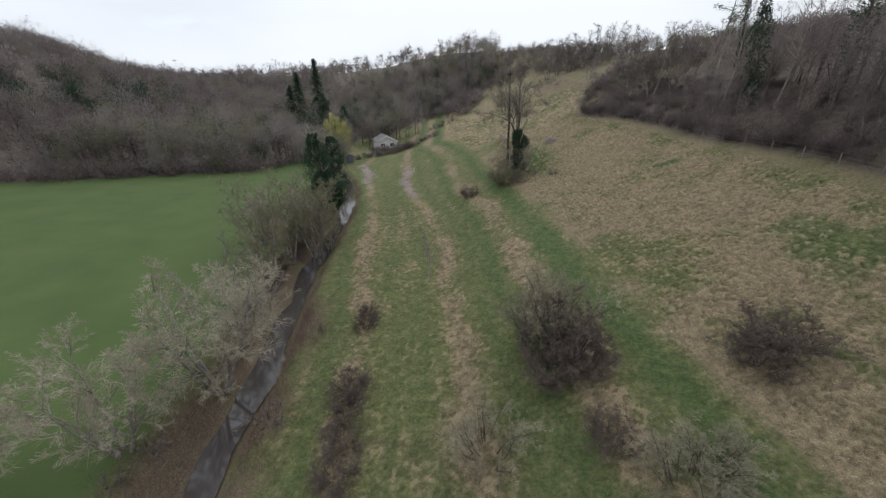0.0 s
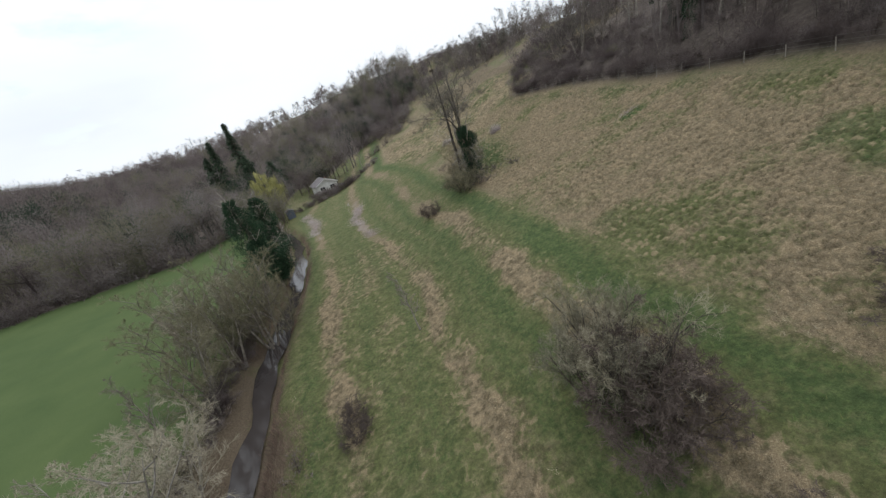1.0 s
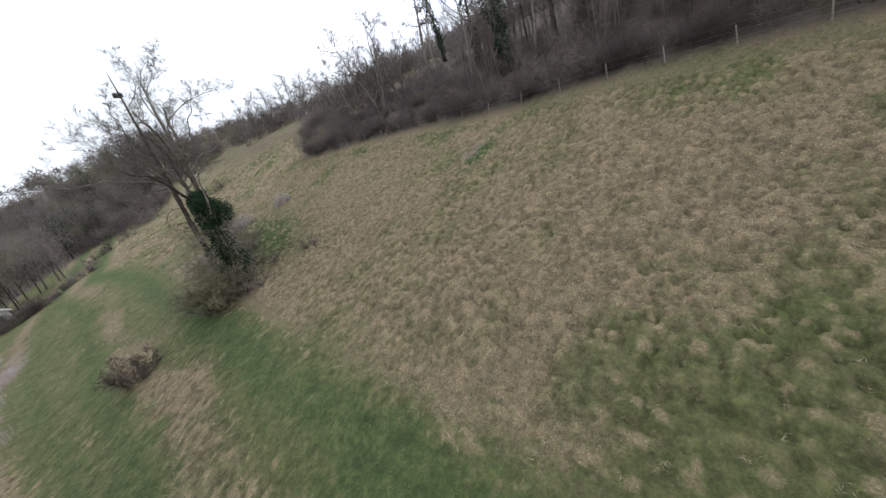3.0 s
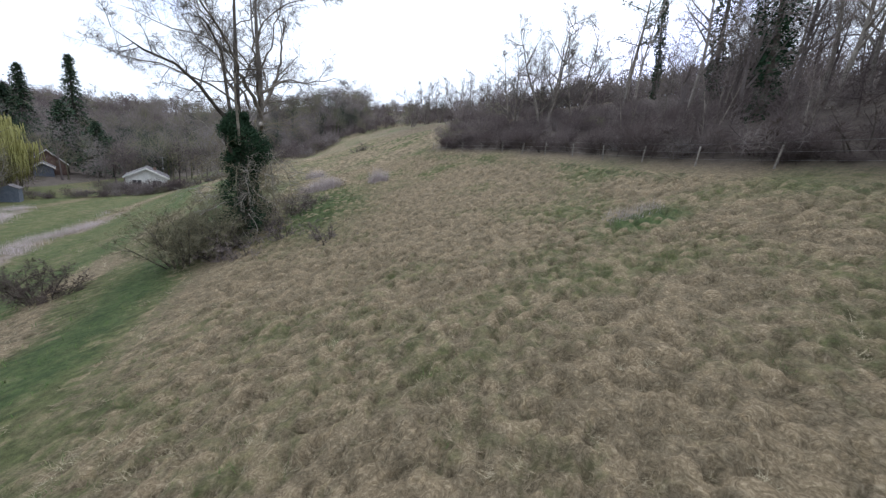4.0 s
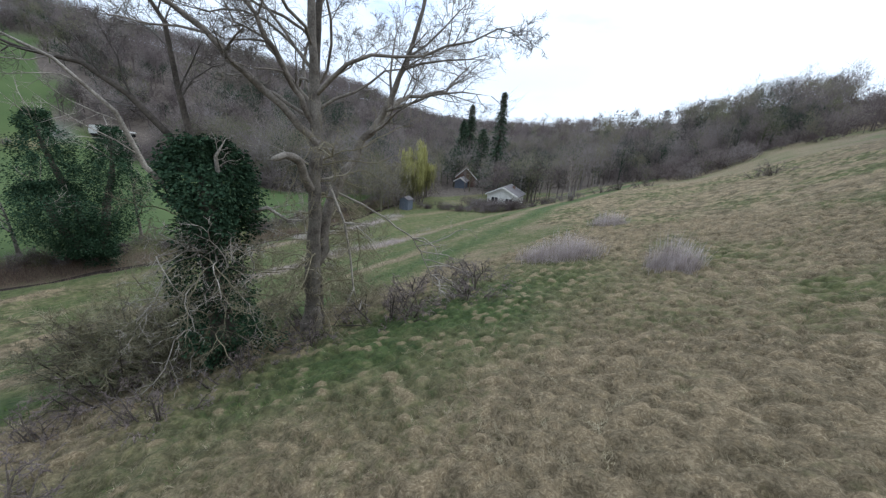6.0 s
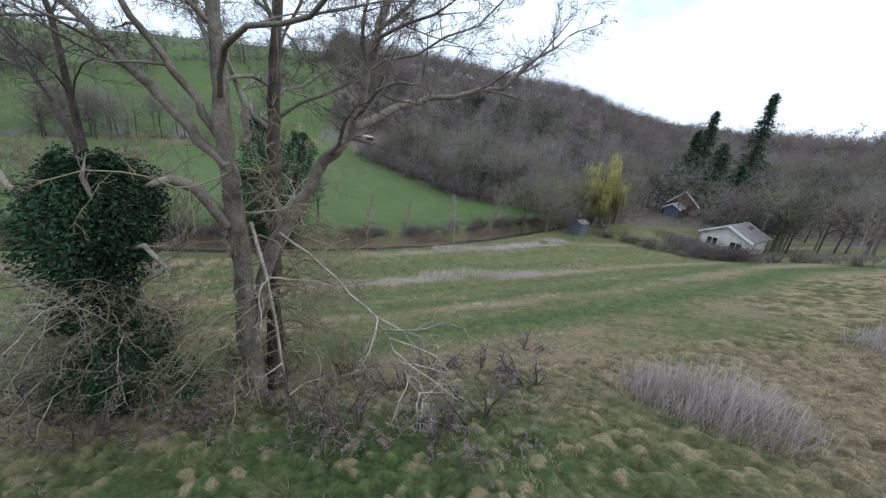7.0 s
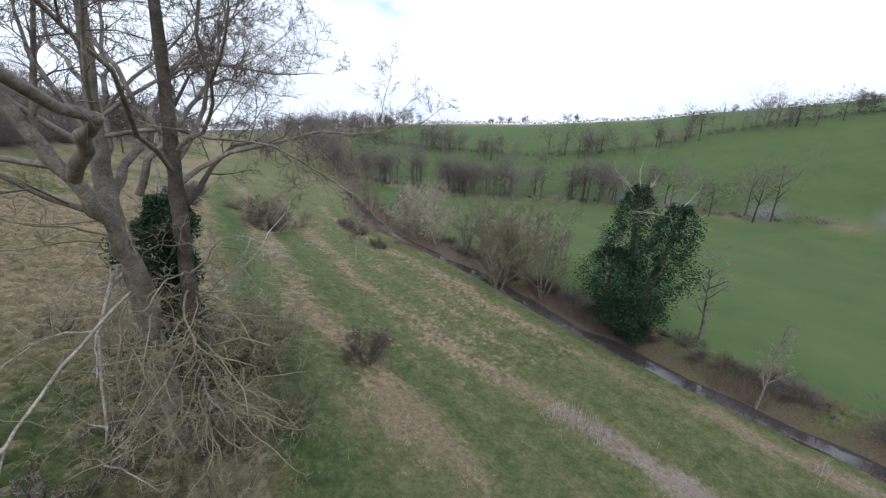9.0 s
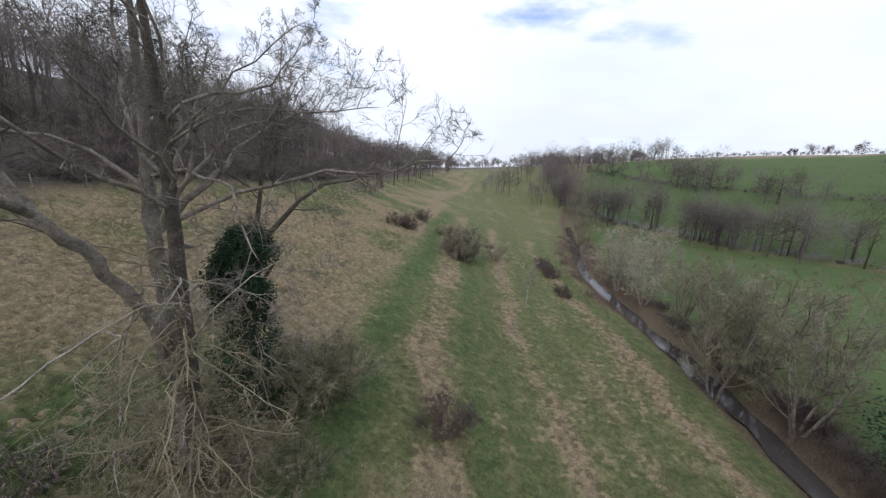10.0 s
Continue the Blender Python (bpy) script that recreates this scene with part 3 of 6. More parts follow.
def build_water():
    m, n, l, b = material("stream_water", 0.07)
    b.inputs["Base Color"].default_value = (0.045, 0.038, 0.036, 1)
    b.inputs["Specular IOR Level"].default_value = 0.6
    co = n.new("ShaderNodeNewGeometry").outputs["Position"]
    bump_node(n, l, b, noise_node(n, l, 3.0, 3, 0.5, co), 0.12, 0.05)
    g = Geo()
    ys = np.arange(-160, 118, 1.5)
    for y in ys:
        x = float(stream_x(y)) + 0.2 * math.sin(y * 0.57) + 0.12 * math.sin(y * 1.3)
        w = 0.95 + 0.16 * math.sin(y * 0.31) + 0.14 * math.sin(y * 0.83)
        g.v += [(x - w, y, 0.72), (x + w, y, 0.72)]
    g.f = [(2 * k, 2 * k + 1, 2 * k + 3, 2 * k + 2) for k in range(len(ys) - 1)]
    tagged(new("water", g.mesh("water", m)), label="narrow grey stream between brown bramble banks", category="water", kind="structure")


build_water()


# ------------------------------------------------------------------ trees
def sway(rng, d, amount):
    return (d + Vector((rng.uniform(-1, 1), rng.uniform(-1, 1), rng.uniform(-1, 1))) * amount).normalized()


def limb_line(rng, start, d, length, steps, wander, lift):
    pts, p = [start.copy()], start.copy()
    for k in range(steps):
        d = sway(rng, d, wander)
        d = (d + Vector((0, 0, lift))).normalized()
        p = p + d * (length / steps)
        pts.append(p.copy())
    return pts


def shoots(rng, geo, line, r0, level, spec):
    """Side branches along a limb, down to fine twigs. geo: meshes for wood and for twigs."""
    count, lo, ratio, angle, wander, lift = spec[level]
    total = sum((line[k + 1] - line[k]).length for k in range(len(line) - 1))
    for c in range(count):
        t = lo + (1 - lo) * (c + rng.random()) / count
        k = min(int(t * (len(line) - 1)), len(line) - 2)
        f = t * (len(line) - 1) - k
        p = line[k].lerp(line[k + 1], f)
        d0 = (line[k + 1] - line[k]).normalized()
        side = d0.orthogonal().normalized()
        side.rotate(Matrix.Rotation(rng.uniform(0, 2 * math.pi), 3, d0))
        a = radians(angle * rng.uniform(0.7, 1.25))
        d = d0 * math.cos(a) + side * math.sin(a)
        length = total * ratio * rng.uniform(0.6, 1.2) * (1.15 - 0.6 * t)
        last = level == len(spec) - 1
        r = max(r0 * (0.52 if level < 1 else 0.38) * (1.1 - 0.5 * t), spec_min[0])
        steps = 2 if last else (4 if level == 0 else 3)
        ln = limb_line(rng, p, d, length, steps, wander, lift)
        radii = [r * (1 - 0.75 * q / steps) for q in range(steps + 1)]
        if last and spec_min[1] > 0:
            w = ln[-1] - ln[0]
            s = w.cross(Vector((rng.uniform(-1, 1), rng.uniform(-1, 1), rng.uniform(-1, 1)))).normalized() * spec_min[1]
            i = len(geo[1].v)
            for q in (ln[0] - s, ln[0] + s, ln[-1]):
                geo[1].v.append((q.x, q.y, q.z))
            geo[1].f.append((i, i + 1, i + 2))
            continue
        (geo[0] if level == 0 else geo[1]).tube(ln, radii, 5 if level == 0 else 3)
        if not last:
            shoots(rng, geo, ln, r, level + 1, spec)


spec_min = [0.008, 0.0]   # least radius of a twig, half width of the finest ones


def bare_tree(name, seed, tall, trunk_r, spec, stems=1, bark=None, twig=None, clear=0.3, lean=0.08, wander=0.12, spread_stems=0.25, thin=0.008, fine=0.0):
    """A leafless tree at the origin: an empty with trunk, limbs and twigs."""
    rng = random.Random(seed)
    spec_min[:] = thin, fine
    root = new(name)
    trunk, limbs, twigs = Geo(), Geo(), Geo()
    for s in range(stems):
        a = 2 * math.pi * (s + rng.random() * 0.6) / stems
        tilt = spread_stems if stems > 1 else lean
        d = Vector((math.cos(a) * tilt, math.sin(a) * tilt, 1)).normalized()
        h = tall * (1 if s == 0 else rng.uniform(0.75, 0.95))
        start = Vector((math.cos(a), math.sin(a), 0)) * (trunk_r * 1.1 if stems > 1 else 0) + Vector((0, 0, -0.25))
        line = limb_line(rng, start, d, h, 9, wander * 0.6, 0.05)
        r = trunk_r * (1 if stems == 1 else 0.65)
        radii = [r * 1.35] + [r * (1 - 0.93 * (k / 9) ** 0.9) for k in range(1, 10)]
        trunk.tube(line, radii, 8)
        top = line[int(9 * clear):]
        shoots(rng, (limbs, twigs), top, r * 0.8, 0, spec)
    part("trunk", trunk, bark or BARK, root)
    tagged(part("branchwork", limbs, bark or BARK, root), kind="stuff")
    tagged(part("crown", twigs, twig or TWIG, root, "bare leafless twigs"), kind="stuff")
    return root


ASH = [(9, 0.05, 0.50, 48, 0.12, 0.07), (7, 0.15, 0.48, 45, 0.16, 0.05), (6, 0.2, 0.5, 42, 0.2, 0.03), (5, 0.15, 0.6, 40, 0.22, 0.02)]
WOOD = [(12, 0.05, 0.36, 40, 0.12, 0.10), (7, 0.15, 0.55, 42, 0.16, 0.06), (6, 0.1, 0.6, 42, 0.2, 0.03), (6, 0.1, 1.0, 40, 0.2, 0.03)]
PAIR = [(8, 0.05, 0.42, 40, 0.12, 0.10), (6, 0.15, 0.55, 42, 0.16, 0.06), (6, 0.1, 0.6, 42, 0.2, 0.03), (6, 0.1, 1.0, 40, 0.2, 0.03)]
SLIM = [(14, 0.05, 0.27, 38, 0.1, 0.10), (6, 0.15, 0.55, 38, 0.16, 0.05), (5, 0.1, 0.6, 40, 0.2, 0.03), (5, 0.1, 0.75, 40, 0.2, 0.02)]
BUSHY = [(6, 0.1, 0.5, 45, 0.2, 0.03), (5, 0.1, 0.6, 48, 0.25, 0.0), (15, 0.05, 0.8, 50, 0.3, -0.02)]
LEANER = [(8, 0.05, 0.48, 45, 0.16, 0.07), (6, 0.15, 0.5, 45, 0.2, 0.03), (5, 0.15, 0.6, 42, 0.24, 0.02), (11, 0.1, 0.85, 42, 0.22, 0.0)]
ROUND = [(9, 0.05, 0.42, 46, 0.18, 0.05), (7, 0.12, 0.50, 46, 0.22, 0.04), (6, 0.12, 0.55, 45, 0.24, 0.03), (8, 0.1, 1.15, 42, 0.24, 0.04)]
FULLER = [(8, 0.05, 0.48, 45, 0.18, 0.07), (6, 0.12, 0.52, 45, 0.22, 0.04), (6, 0.12, 0.6, 44, 0.24, 0.02), (12, 0.08, 0.85, 42, 0.24, 0.02)]


def place(ob, x, y, turn=0.0, size=1.0, label="", category="", group="", sink=0.0, tall=1.0):
    ob.matrix_basis = pose(x, y, ground_at(x, y) - sink, 0, 0, turn) @ Matrix.Diagonal((size, size, size * tall, 1))
    return tagged(ob, label=label, category=category, group=group, kind="thing")


def again(src, x, y, turn, size, label="", tall=1.0, sink=0.0):
    src_scale = src.scale.copy()
    src.scale = (size, size, size * tall)
    ob = copy_thing(src, pose(x, y, ground_at(x, y) - sink, 0, 0, turn))
    src.scale = src_scale
    if label:
        ob["label"] = label
    return ob


def ivy_coat(geo, rng, axis, reach, count, size):
    """Ivy leaves round a line: axis points and the reach of the coat at each."""
    n = len(axis) - 1
    for c in range(count):
        t = rng.random() * n
        k = min(int(t), n - 1)
        f = t - k
        p = axis[k].lerp(axis[k + 1], f)
        r = reach[k] * (1 - f) + reach[k + 1] * f
        a = rng.uniform(0, 2 * math.pi)
        lump = 0.68 + 0.75 * noise.noise(Vector((math.cos(a) * 1.3, math.sin(a) * 1.3, p.z * 0.8 + axis[0].x)))
        q = p + Vector((math.cos(a), math.sin(a), rng.uniform(-0.3, 0.3))) * r * lump * rng.uniform(0.7, 1.05)
        u = Vector((math.cos(a + rng.uniform(-1.2, 1.2)), math.sin(a + rng.uniform(-1.2, 1.2)), rng.uniform(-0.9, 0.3))).normalized()
        w = u.cross(Vector((rng.uniform(-1, 1), rng.uniform(-1, 1), rng.uniform(-0.2, 1)))).normalized()
        geo.leaf(q, u, w, size * rng.uniform(0.6, 1.3))


# --- the great ash with its two dark stems, and the ivy-clad trunk beside it
def great_tree():
    rng = random.Random(41)
    x0, y0 = 12.2, 67.8
    root = thing("ash_tree", (x0, y0, ground_at(x0, y0)), "tall bare ash tree with forked pale limbs and broken lower branches", "tree")
    spec_min[:] = 0.007, 0.0045
    trunk, limbs, twigs, dead = Geo(), Geo(), Geo(), Geo()
    V = Vector
    stem_a = [V((-0.6, -0.4, -0.3)), V((-0.6, -0.3, 1.0)), V((-0.4, -0.3, 3.4)), V((-0.2, -0.3, 5.6)), V((0.1, -0.35, 8.0)), V((0.0, -0.4, 10.6)), V((-0.2, -0.2, 13.6)), V((-0.1, 0.2, 16.8))]
    stem_b = [V((-1.3, 0.2, -0.3)), V((-1.35, 0.2, 3.0)), V((-1.45, 0.35, 5.4)), V((-1.45, 0.4, 7.4)), V((-1.5, 0.5, 10.0)), V((-1.6, 0.8, 13.2)), V((-1.7, 1.4, 17.6))]
    second = Geo()

    def gnarled(geo, line, radii, sides=12):
        """A stem with swellings and small kinks."""
        pts, rad = [], []
        for k in range(len(line) - 1):
            for q in range(5):
                f = q / 5
                pts.append(line[k].lerp(line[k + 1], f) + V((rng.uniform(-1, 1), rng.uniform(-1, 1), 0)) * radii[k] * (0.16 if k + q else 0))
                rad.append((radii[k] * (1 - f) + radii[k + 1] * f) * rng.uniform(0.9, 1.14))
        geo.tube(pts + [line[-1]], rad + [radii[-1]], sides)

    gnarled(trunk, stem_a, [0.46, 0.32, 0.26, 0.23, 0.19, 0.13, 0.08, 0.02])
    gnarled(second, stem_b, [0.34, 0.21, 0.19, 0.17, 0.14, 0.09, 0.02])
    part("second_trunk", second, DARK_BARK, root, "darker straight second stem")
    crown = [(9, 0.1, 0.44, 50, 0.28, 0.04), (8, 0.12, 0.46, 50, 0.32, 0.03), (6, 0.1, 0.52, 48, 0.34, 0.04), (6, 0.1, 1.2, 45, 0.3, 0.05)]

    def limb(line, r):
        n = len(line) - 1
        limbs.tube(line, [0.82 * r * (1 - 0.8 * q / n) * rng.uniform(0.92, 1.1) for q in range(n + 1)], 8)
        shoots(rng, (limbs, twigs), line[n // 4:], r * 0.5, 0, crown)

    def bend(points, steps=2):
        """A limb through a few points, with small kinks between them."""
        out = [points[0]]
        for p, q in zip(points, points[1:]):
            for k in range(1, steps + 1):
                e = p.lerp(q, k / steps)
                out.append(e if k == steps else e + V((rng.uniform(-1, 1), rng.uniform(-1, 1), rng.uniform(-1, 1))) * 0.06 * (q - p).length)
        return out

    limb(bend([V((0.1, -0.35, 7.4)), V((-0.1, -1.4, 8.5)), V((-0.7, -2.64, 9.6)), V((-0.8, -3.9, 10.7)), V((-1.2, -5.4, 11.6)), V((-1.8, -7.0, 12.2))], 4), 0.17)
    limb(bend([V((0.1, -0.4, 8.0)), V((0.0, -1.0, 9.0)), V((0.1, -1.9, 10.3)), V((0.1, -2.6, 12.0)), V((0.2, -3.2, 13.8))], 4), 0.13)
    limb(bend([V((-0.55, -0.1, 2.8)), V((-0.6, 0.55, 5.3)), V((-0.5, 1.66, 7.3)), V((-0.27, 2.59, 8.54)), V((0.25, 2.85, 9.7)), V((0.6, 3.1, 10.8)), V((0.8, 3.6, 12.8)), V((0.9, 4.3, 15.0))], 4), 0.25)
    limb(bend([V((-0.27, 2.59, 8.54)), V((-0.79, 3.57, 9.1)), V((-1.3, 4.8, 9.6)), V((-0.9, 6.8, 10.05)), V((-0.8, 7.3, 10.7)), V((-1.0, 8.7, 11.8))], 3), 0.15)
    limb(bend([V((-0.6, -0.1, 7.9)), V((-0.9, -0.1, 8.8)), V((-1.7, -0.7, 9.9)), V((-2.2, -1.0, 10.7)), V((-2.9, -1.7, 11.1)), V((-3.6, -2.3, 12.6))], 3), 0.11)
    for stem, t, turn, rise, length, r in (
            (stem_a, 0.62, 28, 54, 7.2, 0.12), (stem_a, 0.66, 250, 55, 6.6, 0.08), (stem_a, 0.70, 345, 54, 6.4, 0.09), (stem_a, 0.66, 212, 48, 7.6, 0.09), (stem_a, 0.78, 300, 58, 6.2, 0.08), (stem_a, 0.84, 240, 58, 5.4, 0.07), (stem_a, 0.92, 60, 62, 4.2, 0.05),
            (stem_b, 0.55, 225, 40, 8.2, 0.12), (stem_b, 0.60, 150, 52, 5.4, 0.09), (stem_b, 0.62, 55, 46, 7.6, 0.10), (stem_b, 0.57, 95, 44, 8.0, 0.10), (stem_b, 0.70, 215, 52, 7.0, 0.09), (stem_b, 0.80, 120, 56, 5.8, 0.07), (stem_b, 0.88, 350, 60, 4.6, 0.05), (stem_b, 0.58, 180, 34, 7.6, 0.10), (stem_a, 0.64, 185, 36, 7.4, 0.09)):
        k = min(int(t * (len(stem) - 1)), len(stem) - 2)
        p = stem[k].lerp(stem[k + 1], t * (len(stem) - 1) - k)
        d = V((math.cos(radians(turn)) * math.cos(radians(rise)), math.sin(radians(turn)) * math.cos(radians(rise)), math.sin(radians(rise))))
        limb(limb_line(rng, p, d, length, 9, 0.40, 0.0), r * 0.75)
    stub = bend([V((-0.1, -0.5, 5.8)), V((0.2, -1.0, 6.8)), V((0.27, -1.5, 7.0)), V((0.3, -2.1, 6.8))])
    limbs.tube(stub, [0.17, 0.16, 0.15, 0.14, 0.12, 0.10, 0.06], 8)
    # two torn pale limbs: one hangs down the trunk, one is slung out, and both splay near the ground
    torn = [V((0.1, 0.1, 6.0)), V((0.5, 0.5, 4.6)), V((0.6, 0.7, 3.2)), V((0.65, 0.8, 2.0)), V((0.8, 1.0, 1.0))]
    dead.tube(torn, [0.048, 0.045, 0.04, 0.036, 0.028], 7)
    slung = bend([V((-0.3, 0.7, 5.6)), V((0.4, 1.9, 4.9)), V((1.1, 3.1, 4.0)), V((1.35, 3.7, 3.2)), V((1.5, 4.3, 2.0)), V((1.6, 4.8, 1.2))], 3)
    dead.tube(slung, [0.04 * (1 - 0.6 * k / 15) for k in range(16)], 6)
    splay = torn[1:] + torn[3:] + slung[7:]
    spec_min[:] = 0.008, 0.0
    for q in range(17):
        a = 0.7 + rng.gauss(0, 1.0)
        src = rng.choice(splay)
        line = limb_line(rng, src, V((math.cos(a), math.sin(a), rng.uniform(-0.1, 0.5))).normalized(), rng.uniform(1.2, 2.6), 7, 0.3, -0.16)
        line = [v if v.z > 0.08 else V((v.x, v.y, 0.08 + 0.1 * rng.random())) for v in line]
        dead.tube(line, [0.032 * (1 - 0.75 * k / 7) for k in range(8)], 5)
        shoots(rng, (dead, dead), line, 0.018, 0, [(6, 0.25, 0.4, 50, 0.35, -0.08), (3, 0.2, 0.5, 50, 0.35, -0.05)])
    # broken branches hanging in a veil round the foot, down to the ground
    veil = Geo()
    spec_min[:] = 0.007, 0.0
    for q in range(76):
        turn = rng.uniform(0, 2 * math.pi) if q % 2 else rng.gauss(1.9, 0.7)
        h = rng.choice((rng.uniform(0.9, 3.6), rng.uniform(2.2, 7.4)))
        src = stem_a if q % 2 else stem_b
        p = V((src[2].x, src[2].y, h))
        d = V((math.cos(turn), math.sin(turn), rng.uniform(-0.3, 0.9))).normalized()
        line = limb_line(rng, p, d, rng.uniform(1.6, 5.0), 10, 0.42, rng.uniform(-0.20, -0.06))
        line = [v if v.z > 0.1 else V((v.x, v.y, 0.1 + 0.15 * rng.random())) for v in line]
        r = rng.uniform(0.016, 0.036)
        pale = rng.random() < 0.10
        g = dead if pale else veil
        g.tube(line, [r * (1 - 0.7 * k / 10) for k in range(11)], 5)
        shoots(rng, (g, g), line, r * 0.7, 0, [(8, 0.2, 0.32, 58, 0.4, -0.10), (5, 0.15, 0.5, 55, 0.42, -0.10), (3, 0.1, 0.6, 50, 0.4, 0.05)])
    tagged(part("hanging_branchwork", veil, TWIG_VEIL, root, "mossy brown branches hanging to the ground"), kind="stuff")
    part("trunk", trunk, BARK, root, "cracked grey-brown forked trunk")
    tagged(part("branchwork", limbs, BARK, root), kind="stuff")
    tagged(part("crown", twigs, ASH_TWIG, root, "fine bare upswept twigs"), kind="stuff")
    tagged(part("dead_wood", dead, PALE_BARK, root, "pale broken branches drooping to the ground"), kind="stuff")
    nest = Geo()
    for q in range(90):
        a = rng.uniform(0, 6.28)
        c = V((-1.75 + math.cos(a) * 0.22, 1.25 + math.sin(a) * 0.22, 15.6 + rng.uniform(-0.15, 0.15)))
        d = V((-math.sin(a), math.cos(a), rng.uniform(-0.3, 0.3))).normalized()
        nest.tube([c - d * 0.25, c + d * 0.25], [0.012, 0.01], 3, False)
    part("nest", nest, DARK_BARK, root, "dark twig nest high in the fork")
    return root


great_tree()


def ivy_trunk():
    rng = random.Random(17)
    x0, y0 = 11.8, 64.2
    root = thing("ivy_clad_tree", (x0, y0, ground_at(x0, y0)), "old broken trunk thickly clad in dark green ivy", "tree")
    V = Vector
    axis = [V((0, 0, -0.2)), V((0.1, 0.0, 1.5)), V((0.1, -0.1, 3.0)), V((0.0, -0.1, 4.8)), V((0.0, 0.0, 6.4)), V((0.0, 0.1, 7.6))]
    trunk, leaves, dead = Geo(), Geo(), Geo()
    trunk.tube(axis, [0.45, 0.36, 0.32, 0.28, 0.2, 0.05], 9)
    for q, (tx, ty) in enumerate(((0.9, -0.5), (-0.8, 0.5), (-0.5, -1.0))):
        ln = limb_line(rng, V((0, 0, 4.6)), V((tx, ty, 0.9)).normalized(), 2.2, 5, 0.15, 0.05)
        trunk.tube(ln, [0.13, 0.11, 0.09, 0.07, 0.05, 0.02], 6)
    ivy_coat(leaves, rng, axis, [1.9, 1.6, 1.25, 1.25, 1.6, 0.6], 19000, 0.055)
    ivy_coat(leaves, rng, [V((0, 0.1, 4.8)), V((0, 0.1, 5.6)), V((0, 0.0, 6.5)), V((0, 0, 7.5))], [1.0, 1.65, 1.6, 0.7], 14000, 0.055)
    spec_min[:] = 0.007, 0.0
    for line in ([V((0.1, -0.7, 5.8)), V((0.2, -1.4, 6.8)), V((0.2, -1.8, 8.1)), V((0.4, -2.7, 9.1)), V((0.4, -3.9, 9.7))], [V((0.2, 0.3, 6.2)), V((0.4, 0.2, 7.1)), V((0.6, 0.5, 7.7))], [V((0.3, 0.7, 5.3)), V((0.8, 1.4, 5.6)), V((1.1, 1.9, 5.2)), V((1.6, 2.3, 5.3))]):
        n = len(line) - 1
        dead.tube(line, [0.085 * (1 - 0.75 * k / n) for k in range(n + 1)], 7)
        shoots(rng, (dead, dead), line, 0.04, 0, [(6, 0.3, 0.4, 55, 0.4, 0.0), (4, 0.2, 0.5, 50, 0.4, -0.03), (3, 0.2, 0.6, 50, 0.4, 0.0)])
    living = Geo()
    spec_min[:] = 0.007, 0.0045
    for line, r in (([V((-0.2, -0.1, 6.6)), V((-1.0, -0.6, 7.6)), V((-1.6, -1.3, 8.6)), V((-2.3, -2.1, 9.3)), V((-3.1, -3.2, 9.5)), V((-3.8, -4.3, 10.0))], 0.12), ([V((-0.3, -0.1, 6.8)), V((-0.5, -0.2, 7.9)), V((-0.6, -0.3, 8.9)), V((-0.7, -0.4, 10.5)), V((-1.2, -0.9, 11.6)), V((-1.8, -1.6, 12.2))], 0.11)):
        trunk.tube(line, [r * (1 - 0.75 * k / 5) for k in range(6)], 7)
        shoots(rng, (living, living), line[1:], r * 0.5, 0, [(9, 0.1, 0.44, 50, 0.3, 0.04), (8, 0.12, 0.46, 50, 0.34, 0.03), (6, 0.1, 0.52, 48, 0.34, 0.04), (5, 0.1, 1.2, 45, 0.3, 0.05)])
    tagged(part("crown", living, ASH_TWIG, root, "bare crooked twigs above the ivy"), kind="stuff")
    spec_min[:] = 0.007, 0.0
    veil = Geo()
    for q in range(70):
        turn = rng.uniform(0, 2 * math.pi)
        p = V((math.cos(turn) * 0.5, math.sin(turn) * 0.5, rng.uniform(1.0, 5.0)))
        d = V((math.cos(turn), math.sin(turn), rng.uniform(-0.3, 0.8))).normalized()
        line = limb_line(rng, p, d, rng.uniform(1.2, 3.4), 8, 0.45, rng.uniform(-0.2, 0.0))
        g = dead if q % 5 < 2 else veil
        g.tube(line, [0.024 * (1 - 0.7 * k / 8) for k in range(9)], 5)
        shoots(rng, (g, g), line, 0.016, 0, [(7, 0.2, 0.42, 55, 0.4, -0.08), (4, 0.2, 0.5, 55, 0.4, -0.05), (3, 0.1, 0.6, 50, 0.4, 0.0)])
    tagged(part("hanging_branchwork", veil, TWIG_VEIL, root, "thin brown hanging branches"), kind="stuff")
    part("trunk", trunk, DARK_BARK, root)
    part("ivy", leaves, IVY, root, "dense glossy dark green ivy leaves", smooth=False)
    tagged(part("dead_wood", dead, PALE_BARK, root, "pale bare hanging branches"), kind="stuff")
    return root


ivy_trunk()


